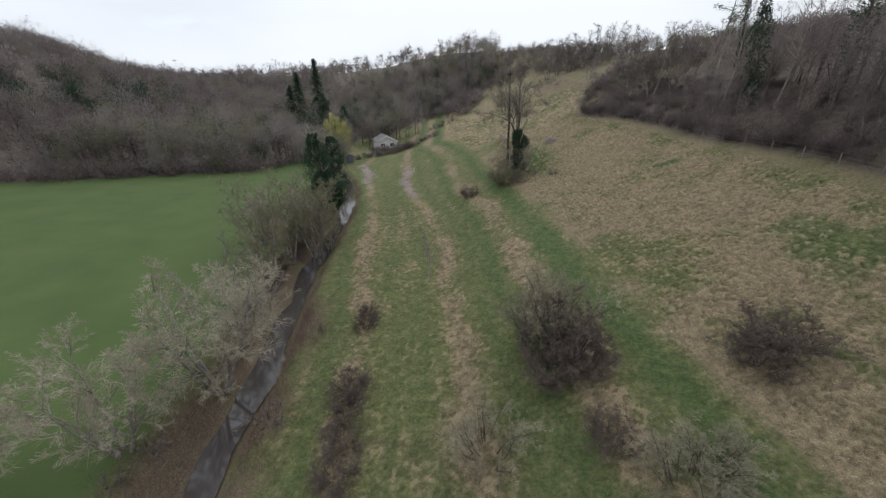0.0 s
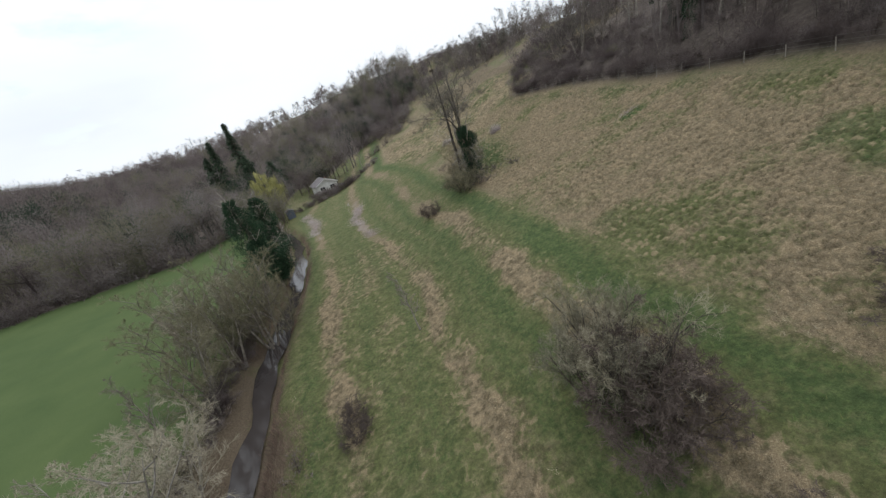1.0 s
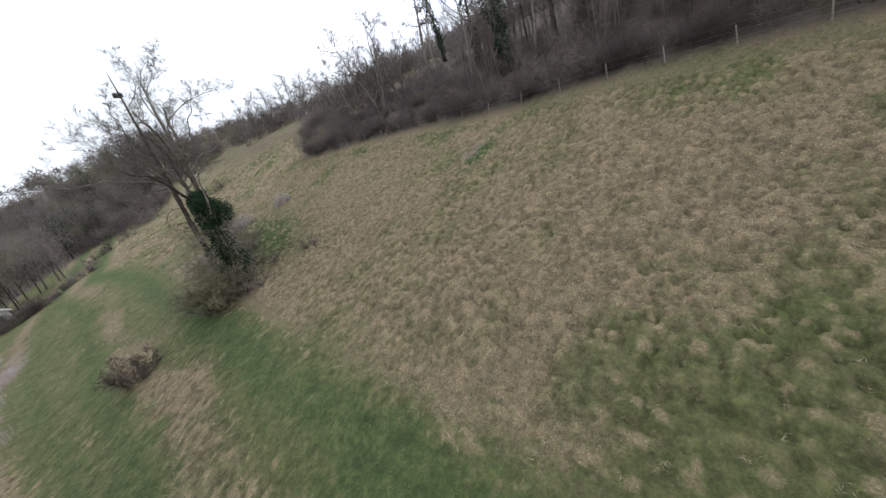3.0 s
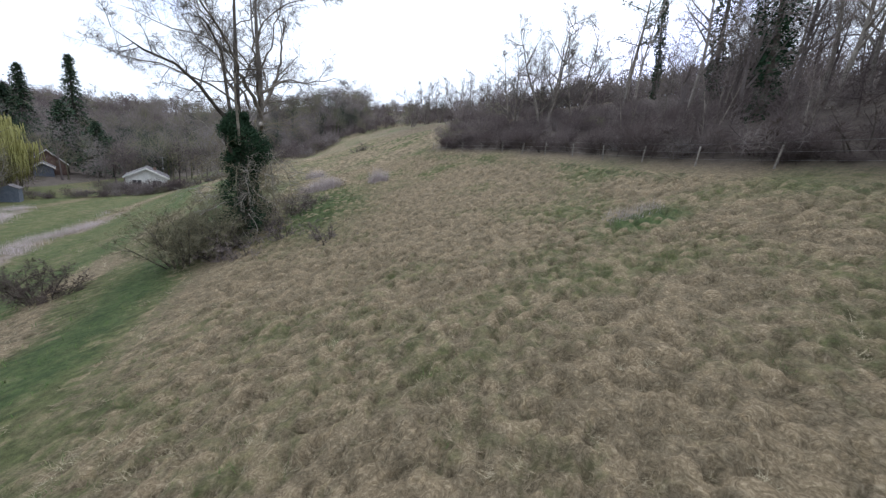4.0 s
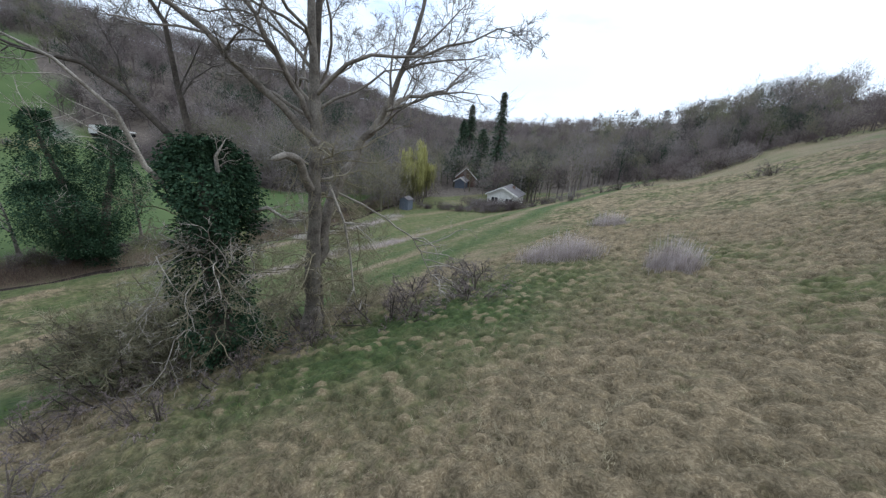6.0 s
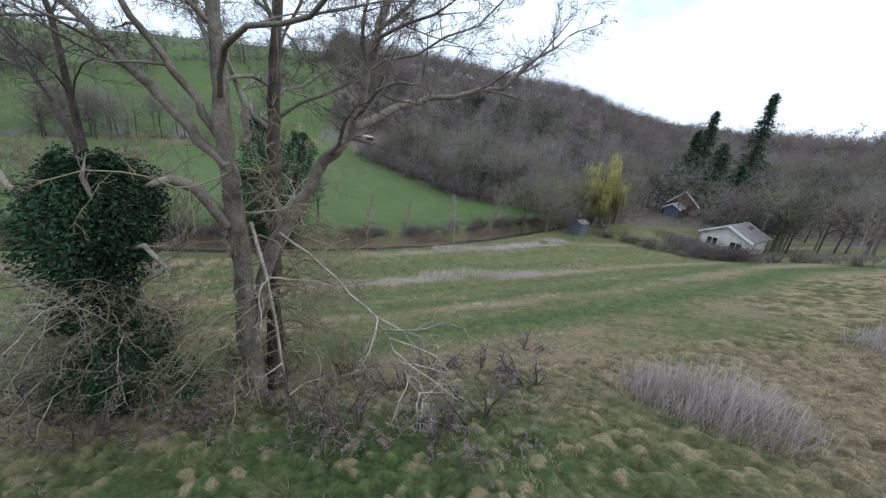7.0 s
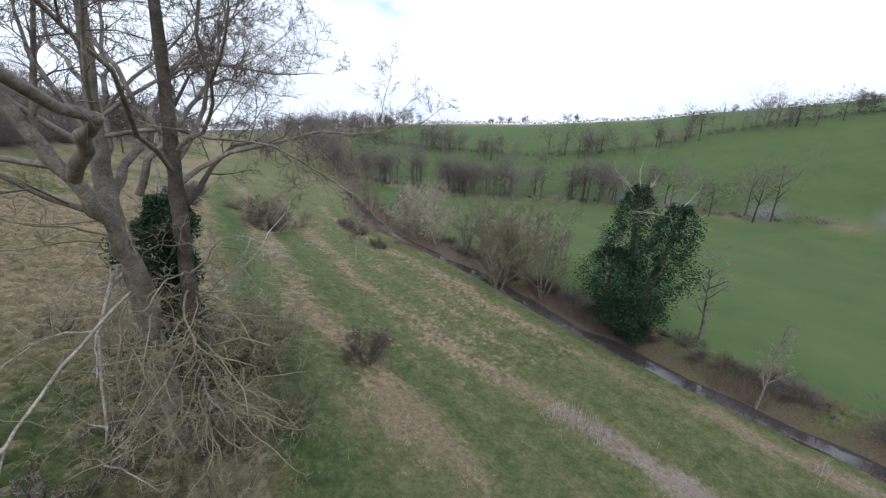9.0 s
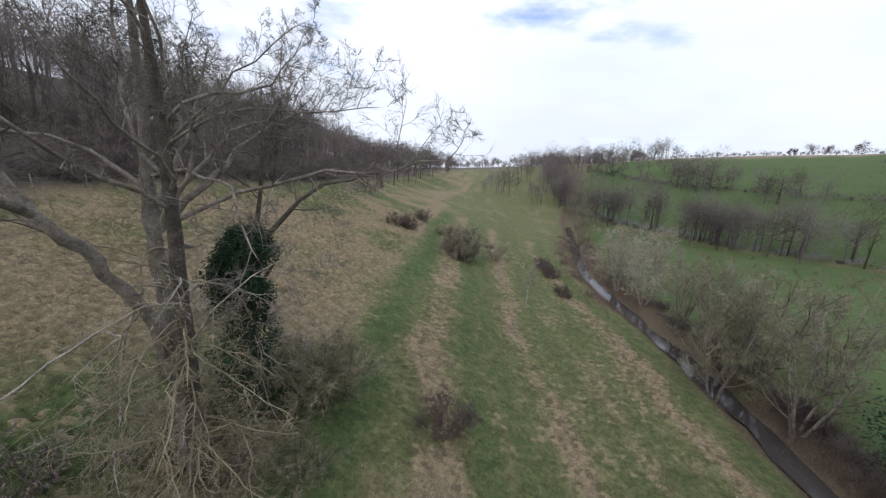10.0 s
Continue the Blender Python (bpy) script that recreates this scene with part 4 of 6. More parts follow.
def ivy_pillar():
    """The dark ivy-smothered tree with two peaks on the stream bank."""
    rng = random.Random(23)
    x0, y0 = -19.6, 62.2
    root = thing("ivy_smothered_tree", (x0, y0, ground_at(x0, y0)), "dark twin-peaked tree smothered in ivy on the stream bank", "tree")
    root.scale = (1.12, 1.12, 1.0)
    V = Vector
    wood, leaves, bare = Geo(), Geo(), Geo()
    one = [V((0, 0, 0)), V((0, -0.2, 2.5)), V((-0.1, -0.5, 5)), V((-0.4, -1.1, 8)), V((-0.7, -1.6, 10.5)), V((-0.8, -1.7, 13.2))]
    two = [V((0, 0, 0.5)), V((0.2, 0.8, 3)), V((0.3, 1.2, 5.5)), V((0.5, 1.8, 8)), V((0.5, 2.1, 10)), V((0.5, 2.2, 12.2))]
    tri = [V((0, 0, 0.5)), V((0.2, -1.2, 2.6)), V((0.2, -1.9, 4.4)), V((0.2, -2.1, 6.4)), V((0.2, -2.2, 7.6))]
    for ax in (one, two, tri):
        wood.tube(ax, [0.4 * (1 - 0.8 * k / (len(ax) - 1)) for k in range(len(ax))], 7)
    ivy_coat(leaves, rng, one, [1.3, 2.7, 3.7, 3.2, 1.9, 0.8], 24000, 0.078)
    ivy_coat(leaves, rng, two, [1.1, 2.3, 3.0, 2.7, 1.8, 0.7], 19000, 0.078)
    ivy_coat(leaves, rng, tri, [1.2, 2.6, 3.2, 2.5, 0.7], 17000, 0.078)
    for q in range(26):
        src = rng.choice((one, two, tri))
        p = src[-1] - V((0, 0, rng.uniform(0, 4.0)))
        d = V((rng.uniform(-1, 1), rng.uniform(-1, 1), rng.uniform(0.2, 1.0))).normalized()
        line = limb_line(rng, p, d, rng.uniform(2.0, 3.6), 4, 0.2, 0.02)
        bare.tube(line, [0.05, 0.04, 0.03, 0.02, 0.01], 4)
        shoots(rng, (bare, bare), line, 0.03, 0, [(5, 0.3, 0.4, 45, 0.2, 0.0), (4, 0.2, 0.5, 45, 0.2, 0.0)])
    part("trunk", wood, DARK_BARK, root)
    part("ivy", leaves, IVY, root, "dense dark green ivy", smooth=False)
    part("bare_top", bare, PALE_BARK, root, "pale bare branch tips above the ivy")
    return root


ivy_pillar()

# --- patterns for the trees and bushes that repeat
tree_full = bare_tree("bare_tree", 3, 10.5, 0.24, ASH, 1, BARK, TWIG, 0.25, thin=0.012, fine=0.012)
tree_multi = bare_tree("bare_tree", 8, 9.5, 0.22, LEANER, 4, BARK, TWIG_MOSS, 0.15, thin=0.010, fine=0.010, spread_stems=0.34)
tree_pale = bare_tree("bare_tree", 12, 8.5, 0.20, FULLER, 5, PALE_BARK, TWIG_PALE, 0.12, thin=0.010, fine=0.010, spread_stems=0.42)
tree_slim = bare_tree("slim_tree", 15, 8.5, 0.11, SLIM, 1, PALE_BARK, TWIG, 0.25, thin=0.010, fine=0.010)
tree_round = bare_tree("bare_tree", 44, 10.0, 0.24, ROUND, 3, BARK, ASH_TWIG, 0.22, thin=0.008, fine=0.0065, spread_stems=0.30)
wood_a = bare_tree("woodland_tree", 21, 13.5, 0.20, WOOD, 1, PALE_BARK, TWIG, 0.25, thin=0.006, fine=0.0075)
wood_b = bare_tree("woodland_tree", 22, 12.0, 0.16, PAIR, 2, BARK, TWIG_PLUM, 0.25, thin=0.006, fine=0.0075, spread_stems=0.15)
wood_c = bare_tree("woodland_tree", 23, 14.5, 0.17, SLIM, 1, PALE_BARK, TWIG, 0.3, thin=0.006, fine=0.0075)
wood_d = bare_tree("woodland_tree", 24, 9.0, 0.12, PAIR, 2, BARK, TWIG_PLUM, 0.1, thin=0.006, fine=0.0075, spread_stems=0.22)


def shrub(name, seed, tall, wide, stems, spec, twig, thin=0.008, fine=0.0):
    rng = random.Random(seed)
    spec_min[:] = thin, fine
    root = new(name)
    core, twigs = Geo(), Geo()
    for s in range(stems):
        a, k = rng.uniform(0, 2 * math.pi), math.sqrt(rng.random())
        start = Vector((math.cos(a), math.sin(a), 0)) * wide * 0.22 * k + Vector((0, 0, -0.15))
        d = Vector((math.cos(a) * k * wide / tall * 0.8, math.sin(a) * k * wide / tall * 0.8, 1)).normalized()
        line = limb_line(rng, start, d, tall * rng.uniform(0.65, 1.0) * (1.05 - 0.2 * k), 5, 0.18, -0.01)
        r = rng.uniform(0.025, 0.05)
        core.tube(line, [r * (1 - 0.7 * q / 5) for q in range(6)], 4)
        shoots(rng, (core, twigs), line, r * 0.8, 0, spec)
    tagged(part("branchwork", core, DARK_BARK, root), kind="stuff")
    tagged(part("crown", twigs, twig, root, "tangled bare twigs"), kind="stuff")
    return root


bush_dark = shrub("thorn_bush", 31, 3.4, 3.4, 15, BUSHY, TWIG_THORN, 0.010, 0.011)
bush_edge = shrub("thorn_thicket", 35, 2.6, 3.2, 9, [(4, 0.1, 0.5, 45, 0.2, 0.03), (4, 0.1, 0.6, 48, 0.25, 0.0), (20, 0.05, 0.65, 50, 0.3, -0.02)], TWIG_THORN, 0.009, 0.008)
bush_pale = shrub("thorn_bush", 32, 3.6, 3.6, 14, BUSHY, TWIG_LICHEN, 0.007, 0.006)
bush_low = shrub("bramble_bush", 33, 1.8, 3.0, 11, [(4, 0.1, 0.6, 55, 0.3, -0.05), (3, 0.1, 0.6, 55, 0.3, -0.05), (10, 0.05, 0.6, 55, 0.3, -0.06)], TWIG_PLUM, 0.011, 0.012)
bush_moss = shrub("hazel_bush", 34, 4.2, 3.6, 16, BUSHY, TWIG_MOSS, 0.010, 0.008)


def sets(src, rows, label, category, group):
    """Set a pattern out: the first row moves the pattern itself, the others copy it."""
    for k, (x, y, turn, size, tall) in enumerate(rows):
        if k == 0 and "category" not in src:
            place(src, x, y, turn, size, label, category, group, 0.1, tall)
        else:
            again(src, x, y, turn, size, label, tall, 0.1)


sets(bush_dark, [(6.9, 22.6, 0, 1.35, 1.15), (7.6, 16.0, 130, 0.72, 0.85), (17.9, 19.6, 220, 1.15, 0.72), (16.2, 18.8, 80, 0.95, 0.68)],
     "broad dark thorn bush with tangled bare twigs in rough grass", "bush", "thorn bushes")
for row in ((-7.1, 22.2, 10, 0.72, 0.75), (-6.9, 20.2, 75, 0.68, 0.8), (-6.6, 18.0, 150, 0.7, 0.75), (-6.4, 15.8, 200, 0.66, 0.75), (-6.2, 13.6, 110, 0.6, 0.75), (-7.4, 29.2, 40, 0.6, 0.8), (-7.5, 31.0, 140, 0.5, 0.8), (5.9, 21.0, 250, 1.0, 0.8), (8.0, 20.8, 30, 0.95, 0.8), (7.6, 24.6, 300, 0.9, 0.9), (3.7, 61.0, 200, 0.82, 0.85), (16.1, 8.9, 300, 0.95, 0.9), (2.7, 9.4, 20, 0.5, 0.7)):
    again(bush_dark, row[0], row[1], row[2], row[3], "small dark thorn bush standing in a strip of dry grass", row[4], 0.1)
sets(bush_pale, [(7.3, 23.6, 60, 1.3, 1.3), (6.0, 24.4, 160, 1.2, 1.3), (7.2, 26.4, 220, 1.15, 1.2), (6.2, 26.0, 310, 1.0, 1.2), (9.6, 13.4, 15, 1.05, 0.8), (11.0, 14.0, 250, 0.85, 0.8), (1.6, 17.0, 70, 1.1, 0.95)],
     "pale lichen-covered thorn bush with bare branching twigs", "bush", "pale thorn bushes")
sets(bush_moss, [(9.2, 62.2, 0, 1.05, 0.8), (9.6, 61.4, 190, 0.95, 0.75), (10.2, 62.6, 280, 0.9, 0.8), (8.3, 66.5, 200, 0.6, 0.8), (10.6, 63.2, 60, 0.8, 0.8), (10.4, 70.6, 310, 0.55, 0.8)],
     "tangled hazel bush at the foot of the ivy-clad tree", "bush", "hazel bushes")
sets(bush_low, [(12.6, 62.6, 0, 0.9, 1.0), (13.4, 66.6, 100, 0.8, 0.9), (13.8, 69.8, 170, 1.15, 1.3), (14.4, 70.8, 40, 0.9, 1.2), (12.4, 72.4, 60, 1.0, 0.9), (11.2, 75.4, 210, 0.9, 1.0), (13.9, 64.0, 310, 0.8, 1.2), (14.6, 62.0, 30, 0.8, 1.2), (11.4, 61.4, 80, 1.0, 1.1), (12.2, 67.2, 140, 1.1, 1.0), (10.6, 68.2, 20, 1.1, 1.0), (11.0, 73.4, 250, 1.0, 0.9), (9.6, 78.0, 200, 0.8, 0.9), (12.9, 60.0, 10, 0.8, 1.0)],
     "low brown bramble bush on the bank under the trees", "bush", "bank brambles")

for row in ((22.6, 119.6, 30, 0.95, 0.8), (20.9, 121.5, 120, 0.7, 0.8), (14.6, 74.4, 80, 0.9, 0.75), (15.4, 72.6, 200, 0.7, 0.7), (13.4, 76.6, 20, 0.75, 0.7), (17.0, 59.4, 310, 0.62, 0.85), (-0.3, 139.0, 60, 1.3, 0.9), (-3.5, 137.0, 160, 1.1, 0.9), (3.2, 141.5, 260, 1.2, 0.9)):
    again(bush_low, row[0], row[1], row[2], row[3] * 1.5, "brown bramble and thorn clump on the rough slope", row[4] * 1.2, 0.1)
# --- trees along the stream
sets(tree_pale, [(-16.5, 22.8, 0, 1.2, 0.95), (-18.9, 17.6, 120, 0.9, 1.0), (-24.0, 14.4, 200, 1.1, 0.9), (-17.6, 29.5, 250, 0.85, 0.9), (-21.0, 45.2, 100, 1.0, 1.0)],
     "pale bare multi-stemmed tree leaning over the stream bank", "tree", "stream trees")
sets(tree_multi, [(-17.2, 45.9, 0, 1.05, 1.0), (-20.2, 46.5, 140, 1.0, 1.0), (-20.4, 39.5, 250, 0.85, 1.0), (-18.9, 36.4, 80, 0.8, 0.95), (-16.0, 48.4, 190, 0.85, 1.0), (-19.0, 52.4, 20, 0.9, 0.9), (-19.0, 42.6, 300, 0.95, 1.0), (-24.5, 47.2, 210, 0.9, 1.0), (-17.2, -4.0, 30, 0.9, 0.9), (-19.5, -16, 100, 1.0, 1.0), (-23, -38, 10, 1.1, 1.0), (-28.6, 104.6, 310, 1.0, 0.85), (-33.5, 108.5, 45, 1.1, 0.9), (-31.0, 113.0, 90, 1.0, 0.9)],
     "bare mossy multi-stemmed alder beside the stream", "tree", "stream alders")
sets(tree_slim, [(-2.0, 37.4, 0, 0.72, 0.95), (-20.3, 40.6, 60, 0.95, 1.0), (-21.3, 50.0, 130, 0.85, 1.0), (-20.4, 52.5, 250, 0.9, 1.0), (-20.2, 71.8, 200, 0.8, 1.0), (-22.6, 83.6, 20, 0.8, 1.0), (-19.9, 33.0, 90, 0.9, 1.0), (-22.5, 77.0, 170, 0.6, 1.0), (-19.5, 26.5, 330, 0.8, 1.0), (-7.0, 130.5, 40, 0.95, 1.0)],
     "slender bare tree with a pale trunk near the stream", "tree", "slender trees")
sets(tree_full, [(-24, 66, 0, 0.75, 1.0), (-26.5, 90, 100, 0.75, 0.9), (-22.5, 57.5, 220, 0.7, 1.0)],
     "bare spreading tree on the far bank of the stream", "tree", "far bank trees")
sets(tree_round, [(37.5, 147.5, 40, 1.05, 1.0), (42.0, 150.5, 130, 1.2, 1.0), (46.0, 150.0, 250, 1.15, 1.05), (50.5, 149.0, 10, 1.2, 1.0), (55.5, 148.0, 200, 1.25, 1.0), (61.0, 152.0, 320, 1.2, 1.0), (67.0, 151.0, 75, 1.05, 1.0), (9.0, 183.0, 20, 1.2, 1.0), (-4.0, 172.0, 140, 1.1, 1.0)],
     "bare round-headed tree on the crest of the hill", "tree", "crest trees")
for row in ((40.7, 80.7, 0, 1.3, 1.0), (38.6, 84.4, 110, 1.0, 1.0), (43.6, 78.8, 230, 1.0, 1.0), (42.6, 85.0, 300, 0.9, 1.0)):
    again(tree_round, row[0], row[1], row[2], row[3], "bare spreading tree above the thorn thicket", row[4], 0.2)
bank_rng = random.Random(77)
for k in range(46):
    y = -10 + k * 2.5 + bank_rng.uniform(-1, 1)
    s = 1 if k % 3 == 0 and y < 30 else -1
    x = float(stream_x(y)) + s * bank_rng.uniform(2.4, 4.2)
    again(bush_low, x, y, bank_rng.uniform(0, 360), bank_rng.uniform(0.55, 1.0), "low brown bramble bush on the stream bank", bank_rng.uniform(0.8, 1.3), 0.1)

# --- the wood above the fence
wood_rng = random.Random(5)
WOODS = (wood_a, wood_b, wood_c, wood_d)
wood_rows = {0: [], 1: [], 2: [], 3: []}
for y in np.arange(-26, 96, 3.1):
    for row in range(4):
        yy = float(y) + wood_rng.uniform(-1.3, 1.3)
        xx = float(on_line(FENCE, yy)) + 3.0 + row * 4.6 + wood_rng.uniform(-1.4, 1.4)
        if yy > 66 and wood_rng.random() < 0.86:
            continue
        kind = 3 if row == 0 else wood_rng.choice((0, 0, 1, 1, 2, 3))
        wood_rows[kind].append((xx, yy, wood_rng.uniform(0, 360), wood_rng.uniform(0.66, 0.98) * (1 if row else 0.8), wood_rng.uniform(0.9, 1.1)))
for k, src in enumerate(WOODS):
    sets(src, wood_rows[k], "bare grey-brown woodland tree on the slope above the fence", "tree", "woodland trees")
for k in range(34):
    y = -20 + k * 3.5
    x = float(on_line(FENCE, y)) + wood_rng.uniform(0.7, 1.8)
    sets(bush_edge, [(x, y, wood_rng.uniform(0, 360), wood_rng.uniform(0.75, 1.1) * (1.0 if y < 60 else 0.72), wood_rng.uniform(0.7, 1.0))], "dark bramble and thorn thicket along the wood edge", "bush", "wood edge thickets")


# ------------------------------------------------------------------ far woods, hedges and hills
def wood_material():
    """Bare crowns and evergreens: the tone goes by the kind of tree."""
    m, n, l, b = material("distant_trees", 0.95)
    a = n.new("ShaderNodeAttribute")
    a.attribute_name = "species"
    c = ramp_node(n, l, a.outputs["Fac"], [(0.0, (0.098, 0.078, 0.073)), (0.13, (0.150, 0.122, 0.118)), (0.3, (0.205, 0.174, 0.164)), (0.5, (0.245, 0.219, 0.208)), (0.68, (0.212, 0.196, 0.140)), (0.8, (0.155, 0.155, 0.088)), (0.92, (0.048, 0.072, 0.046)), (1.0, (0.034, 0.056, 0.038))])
    r = n.new("ShaderNodeNewGeometry").outputs["Random Per Island"]
    v = ramp_node(n, l, r, [(0.0, (0.9, 0.9, 0.9)), (1.0, (1.1, 1.1, 1.1))])
    tint = mix_node(n, l, 1.0, c, v, "MULTIPLY")
    l.new(tint, b.inputs["Base Color"])
    b.inputs["Specular IOR Level"].default_value = 0.05
    thin, both = n.new("ShaderNodeBsdfTranslucent"), n.new("ShaderNodeMixShader")
    l.new(tint, thin.inputs["Color"])
    both.inputs[0].default_value = 0.42
    l.new(b.outputs[0], both.inputs[1])
    l.new(thin.outputs[0], both.inputs[2])
    out = next(q for q in n if q.type == "OUTPUT_MATERIAL")
    l.new(both.outputs[0], out.inputs["Surface"])
    return m


FAR_TREES = wood_material()
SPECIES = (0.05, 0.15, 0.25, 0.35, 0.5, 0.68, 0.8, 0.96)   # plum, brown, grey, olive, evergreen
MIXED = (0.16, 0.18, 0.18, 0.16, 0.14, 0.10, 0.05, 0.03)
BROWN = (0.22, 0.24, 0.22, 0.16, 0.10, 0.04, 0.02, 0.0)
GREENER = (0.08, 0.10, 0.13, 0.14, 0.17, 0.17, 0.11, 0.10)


def slivers(name, tri, mat):
    """A mesh of loose triangles."""
    me = bpy.data.meshes.new(name)
    me.vertices.add(len(tri) * 3)
    me.vertices.foreach_set("co", tri.astype(np.float32).ravel())
    me.loops.add(len(tri) * 3)
    me.loops.foreach_set("vertex_index", np.arange(len(tri) * 3))
    me.polygons.add(len(tri))
    me.polygons.foreach_set("loop_start", np.arange(0, len(tri) * 3, 3))
    me.update(calc_edges=True)
    me.materials.append(mat)
    return me


def far_crowns(name, places, label, tall=(6, 10), twigs=150, kinds=MIXED, twig=(1.2, 0.075), clear=0.28, wide=(0.26, 0.40), category="woodland"):
    """Leafless woodland: for each tree a bole, a few limbs and an uneven crown of fine twigs in five lobes."""
    r = np.random.RandomState(len(places) + twigs)
    px, py = np.array([q[0] for q in places]), np.array([q[1] for q in places])
    n = len(px)
    h = r.uniform(tall[0], tall[1], n) * (0.78 + 0.44 * vnoise(px, py, 16, 7))
    w = h * r.uniform(wide[0], wide[1], n)
    foot = np.stack([px, py, height(px, py) - 0.3], 1)
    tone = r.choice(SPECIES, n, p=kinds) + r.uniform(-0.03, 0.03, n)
    up = np.array([0.0, 0.0, 1.0])
    lobes = r.normal(0, 1, (n, 5, 3)) * np.stack([w * 0.42, w * 0.42, h * 0.14], 1)[:, None, :]
    lobes = lobes + foot[:, None, :] + up * (h * (0.5 + clear * 0.5))[:, None, None]

    def unit(a):
        return a / np.maximum(np.linalg.norm(a, axis=1, keepdims=True), 1e-6)

    # twigs: slender pointed slivers that stand off the lobes
    t = np.repeat(np.arange(n), twigs)
    u = unit(r.normal(0, 1, (n * twigs, 3)) + up * 0.35)
    reach = np.stack([w * 0.62, w * 0.62, h * (1 - clear) * 0.33], 1)[t] * (r.uniform(0.1, 1, (n * twigs, 1)) ** 0.5)
    q = lobes[t, r.randint(0, 5, n * twigs)] + u * reach
    q[:, 2] = np.maximum(q[:, 2], foot[t, 2] + 0.4)
    d = unit(u * 0.85 + up * 0.28 + r.normal(0, 0.45, (n * twigs, 3))) * (twig[0] * r.uniform(0.55, 1.35, (n * twigs, 1)))
    s = unit(np.cross(d, r.normal(0, 1, (n * twigs, 3)))) * (twig[1] * r.uniform(0.5, 1.3, (n * twigs, 1)))
    tri = [np.stack([q - d * 0.45 - s, q - d * 0.45 + s, q + d * 0.55], 1)]
    owner = [t]
    # boles and limbs: tapering three-sided spikes
    ends = [(foot, foot + up * (h * 0.8)[:, None] + r.normal(0, 0.3, (n, 3)), h * 0.016)]
    for k in range(4):
        ends.append((foot + up * (h * (0.25 + 0.07 * k))[:, None], lobes[:, k] + r.normal(0, 0.4, (n, 3)), h * 0.008))
    for a, e, rad in ends:
        g = unit(e - a)
        side_a = unit(np.cross(g, np.array([0.3, 0.9, 0.2])))
        side_b = np.cross(g, side_a)
        ring = [a + (side_a * math.cos(2.0944 * k) + side_b * math.sin(2.0944 * k)) * rad[:, None] for k in range(3)]
        for k in range(3):
            tri.append(np.stack([ring[k], ring[(k + 1) % 3], e], 1))
            owner.append(np.arange(n))
    tri, owner = np.concatenate(tri), np.concatenate(owner)
    me = slivers(name, tri, FAR_TREES)
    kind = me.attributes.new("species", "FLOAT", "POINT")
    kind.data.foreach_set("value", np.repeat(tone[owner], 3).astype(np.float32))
    return tagged(new(name, me), label=label, category=category, kind="stuff")


far_rng = random.Random(91)


def scatter(count, test, x0, x1, y0, y1):
    out = []
    while len(out) < count:
        x, y = far_rng.uniform(x0, x1), far_rng.uniform(y0, y1)
        if test(x, y):
            out.append((x, y))
    return out


def side(x, y):
    return x - float(stream_x(y))


def lane_x(y):
    return float(on_line(LANE, y))


def field_edge(x):
    return float(np.interp(x, [-92, -46, -34], [68, 90, 118]))


def at_house(x, y):
    return math.hypot(x + 23, y - 122) < 14 or math.hypot(x + 46, y - 142) < 8


far_crowns("hillside_foot_wood", scatter(300, lambda x, y: bool(in_far_wood(x, y)) and x < -80 and not bool(in_far_wood(x + 14, y - 22)) and math.hypot(x + 86, y - 66) > 11, -290, -80, 30, 170), "mixed bare, ivy-clad and evergreen trees along the foot of the wooded hill", (6, 12), 300, (0.10, 0.12, 0.14, 0.12, 0.13, 0.12, 0.09, 0.18), (1.1, 0.06), 0.15)
far_crowns("hillside_wood", scatter(1900, lambda x, y: bool(in_far_wood(x + 8, y - 12)) and x < -80 and ridge(x, y)[1] < ridge(x, y)[2] + 12, -300, -80, 30, 330), "bare grey-brown woodland covering the hill across the valley", (8, 12), 180, (0.15, 0.2, 0.22, 0.17, 0.1, 0.08, 0.04, 0.04), (1.6, 0.062), 0.15, (0.34, 0.5))
far_crowns("hill_back_wood", scatter(420, lambda x, y: bool(in_far_wood(x, y)) and ridge(x, y)[0] < 52, -340, -80, 190, 430), "bare woodland further back on the hill", (8, 13), 110, BROWN, (1.6, 0.1), 0.15)
far_crowns("valley_wood", scatter(640, lambda x, y: bool(in_far_wood(x, y)) and x >= -80 and not at_house(x, y), -80, 30, 80, 270), "mixed bare woodland at the head of the valley behind the house", (8, 14), 340, GREENER, (1.4, 0.045))
far_crowns("ridge_wood", scatter(230, lambda x, y: side(x, y) > 66 + max(0, 120 - y) * 0.4 and y > 98 and not open_slope(x, y - 4), -40, 90, 98, 240), "bare round-headed trees along the ridge at the top of the hillside", (5, 9), 340, MIXED, (1.1, 0.042), 0.08)
far_crowns("ridge_scrub", scatter(420, lambda x, y: 60 + max(0, 120 - y) * 0.4 < side(x, y) < 84 + max(0, 120 - y) * 0.4 and y > 96 and not open_slope(x, y), -40, 120, 96, 230), "plum-brown thorn scrub below the ridge trees", (2.5, 5.0), 120, BROWN, (0.9, 0.055), 0.0, (0.5, 0.8), "scrub")
far_crowns("ridge_top_scrub", scatter(340, lambda x, y: 76 < side(x, y) < 165 and y > 70 and x > float(on_line(FENCE, y)) + 12 and not open_slope(x, y), -40, 150, 70, 260), "thick bare scrub between the ridge trees", (3.0, 6.0), 130, BROWN, (1.2, 0.08), 0.0, (0.5, 0.8), "scrub")
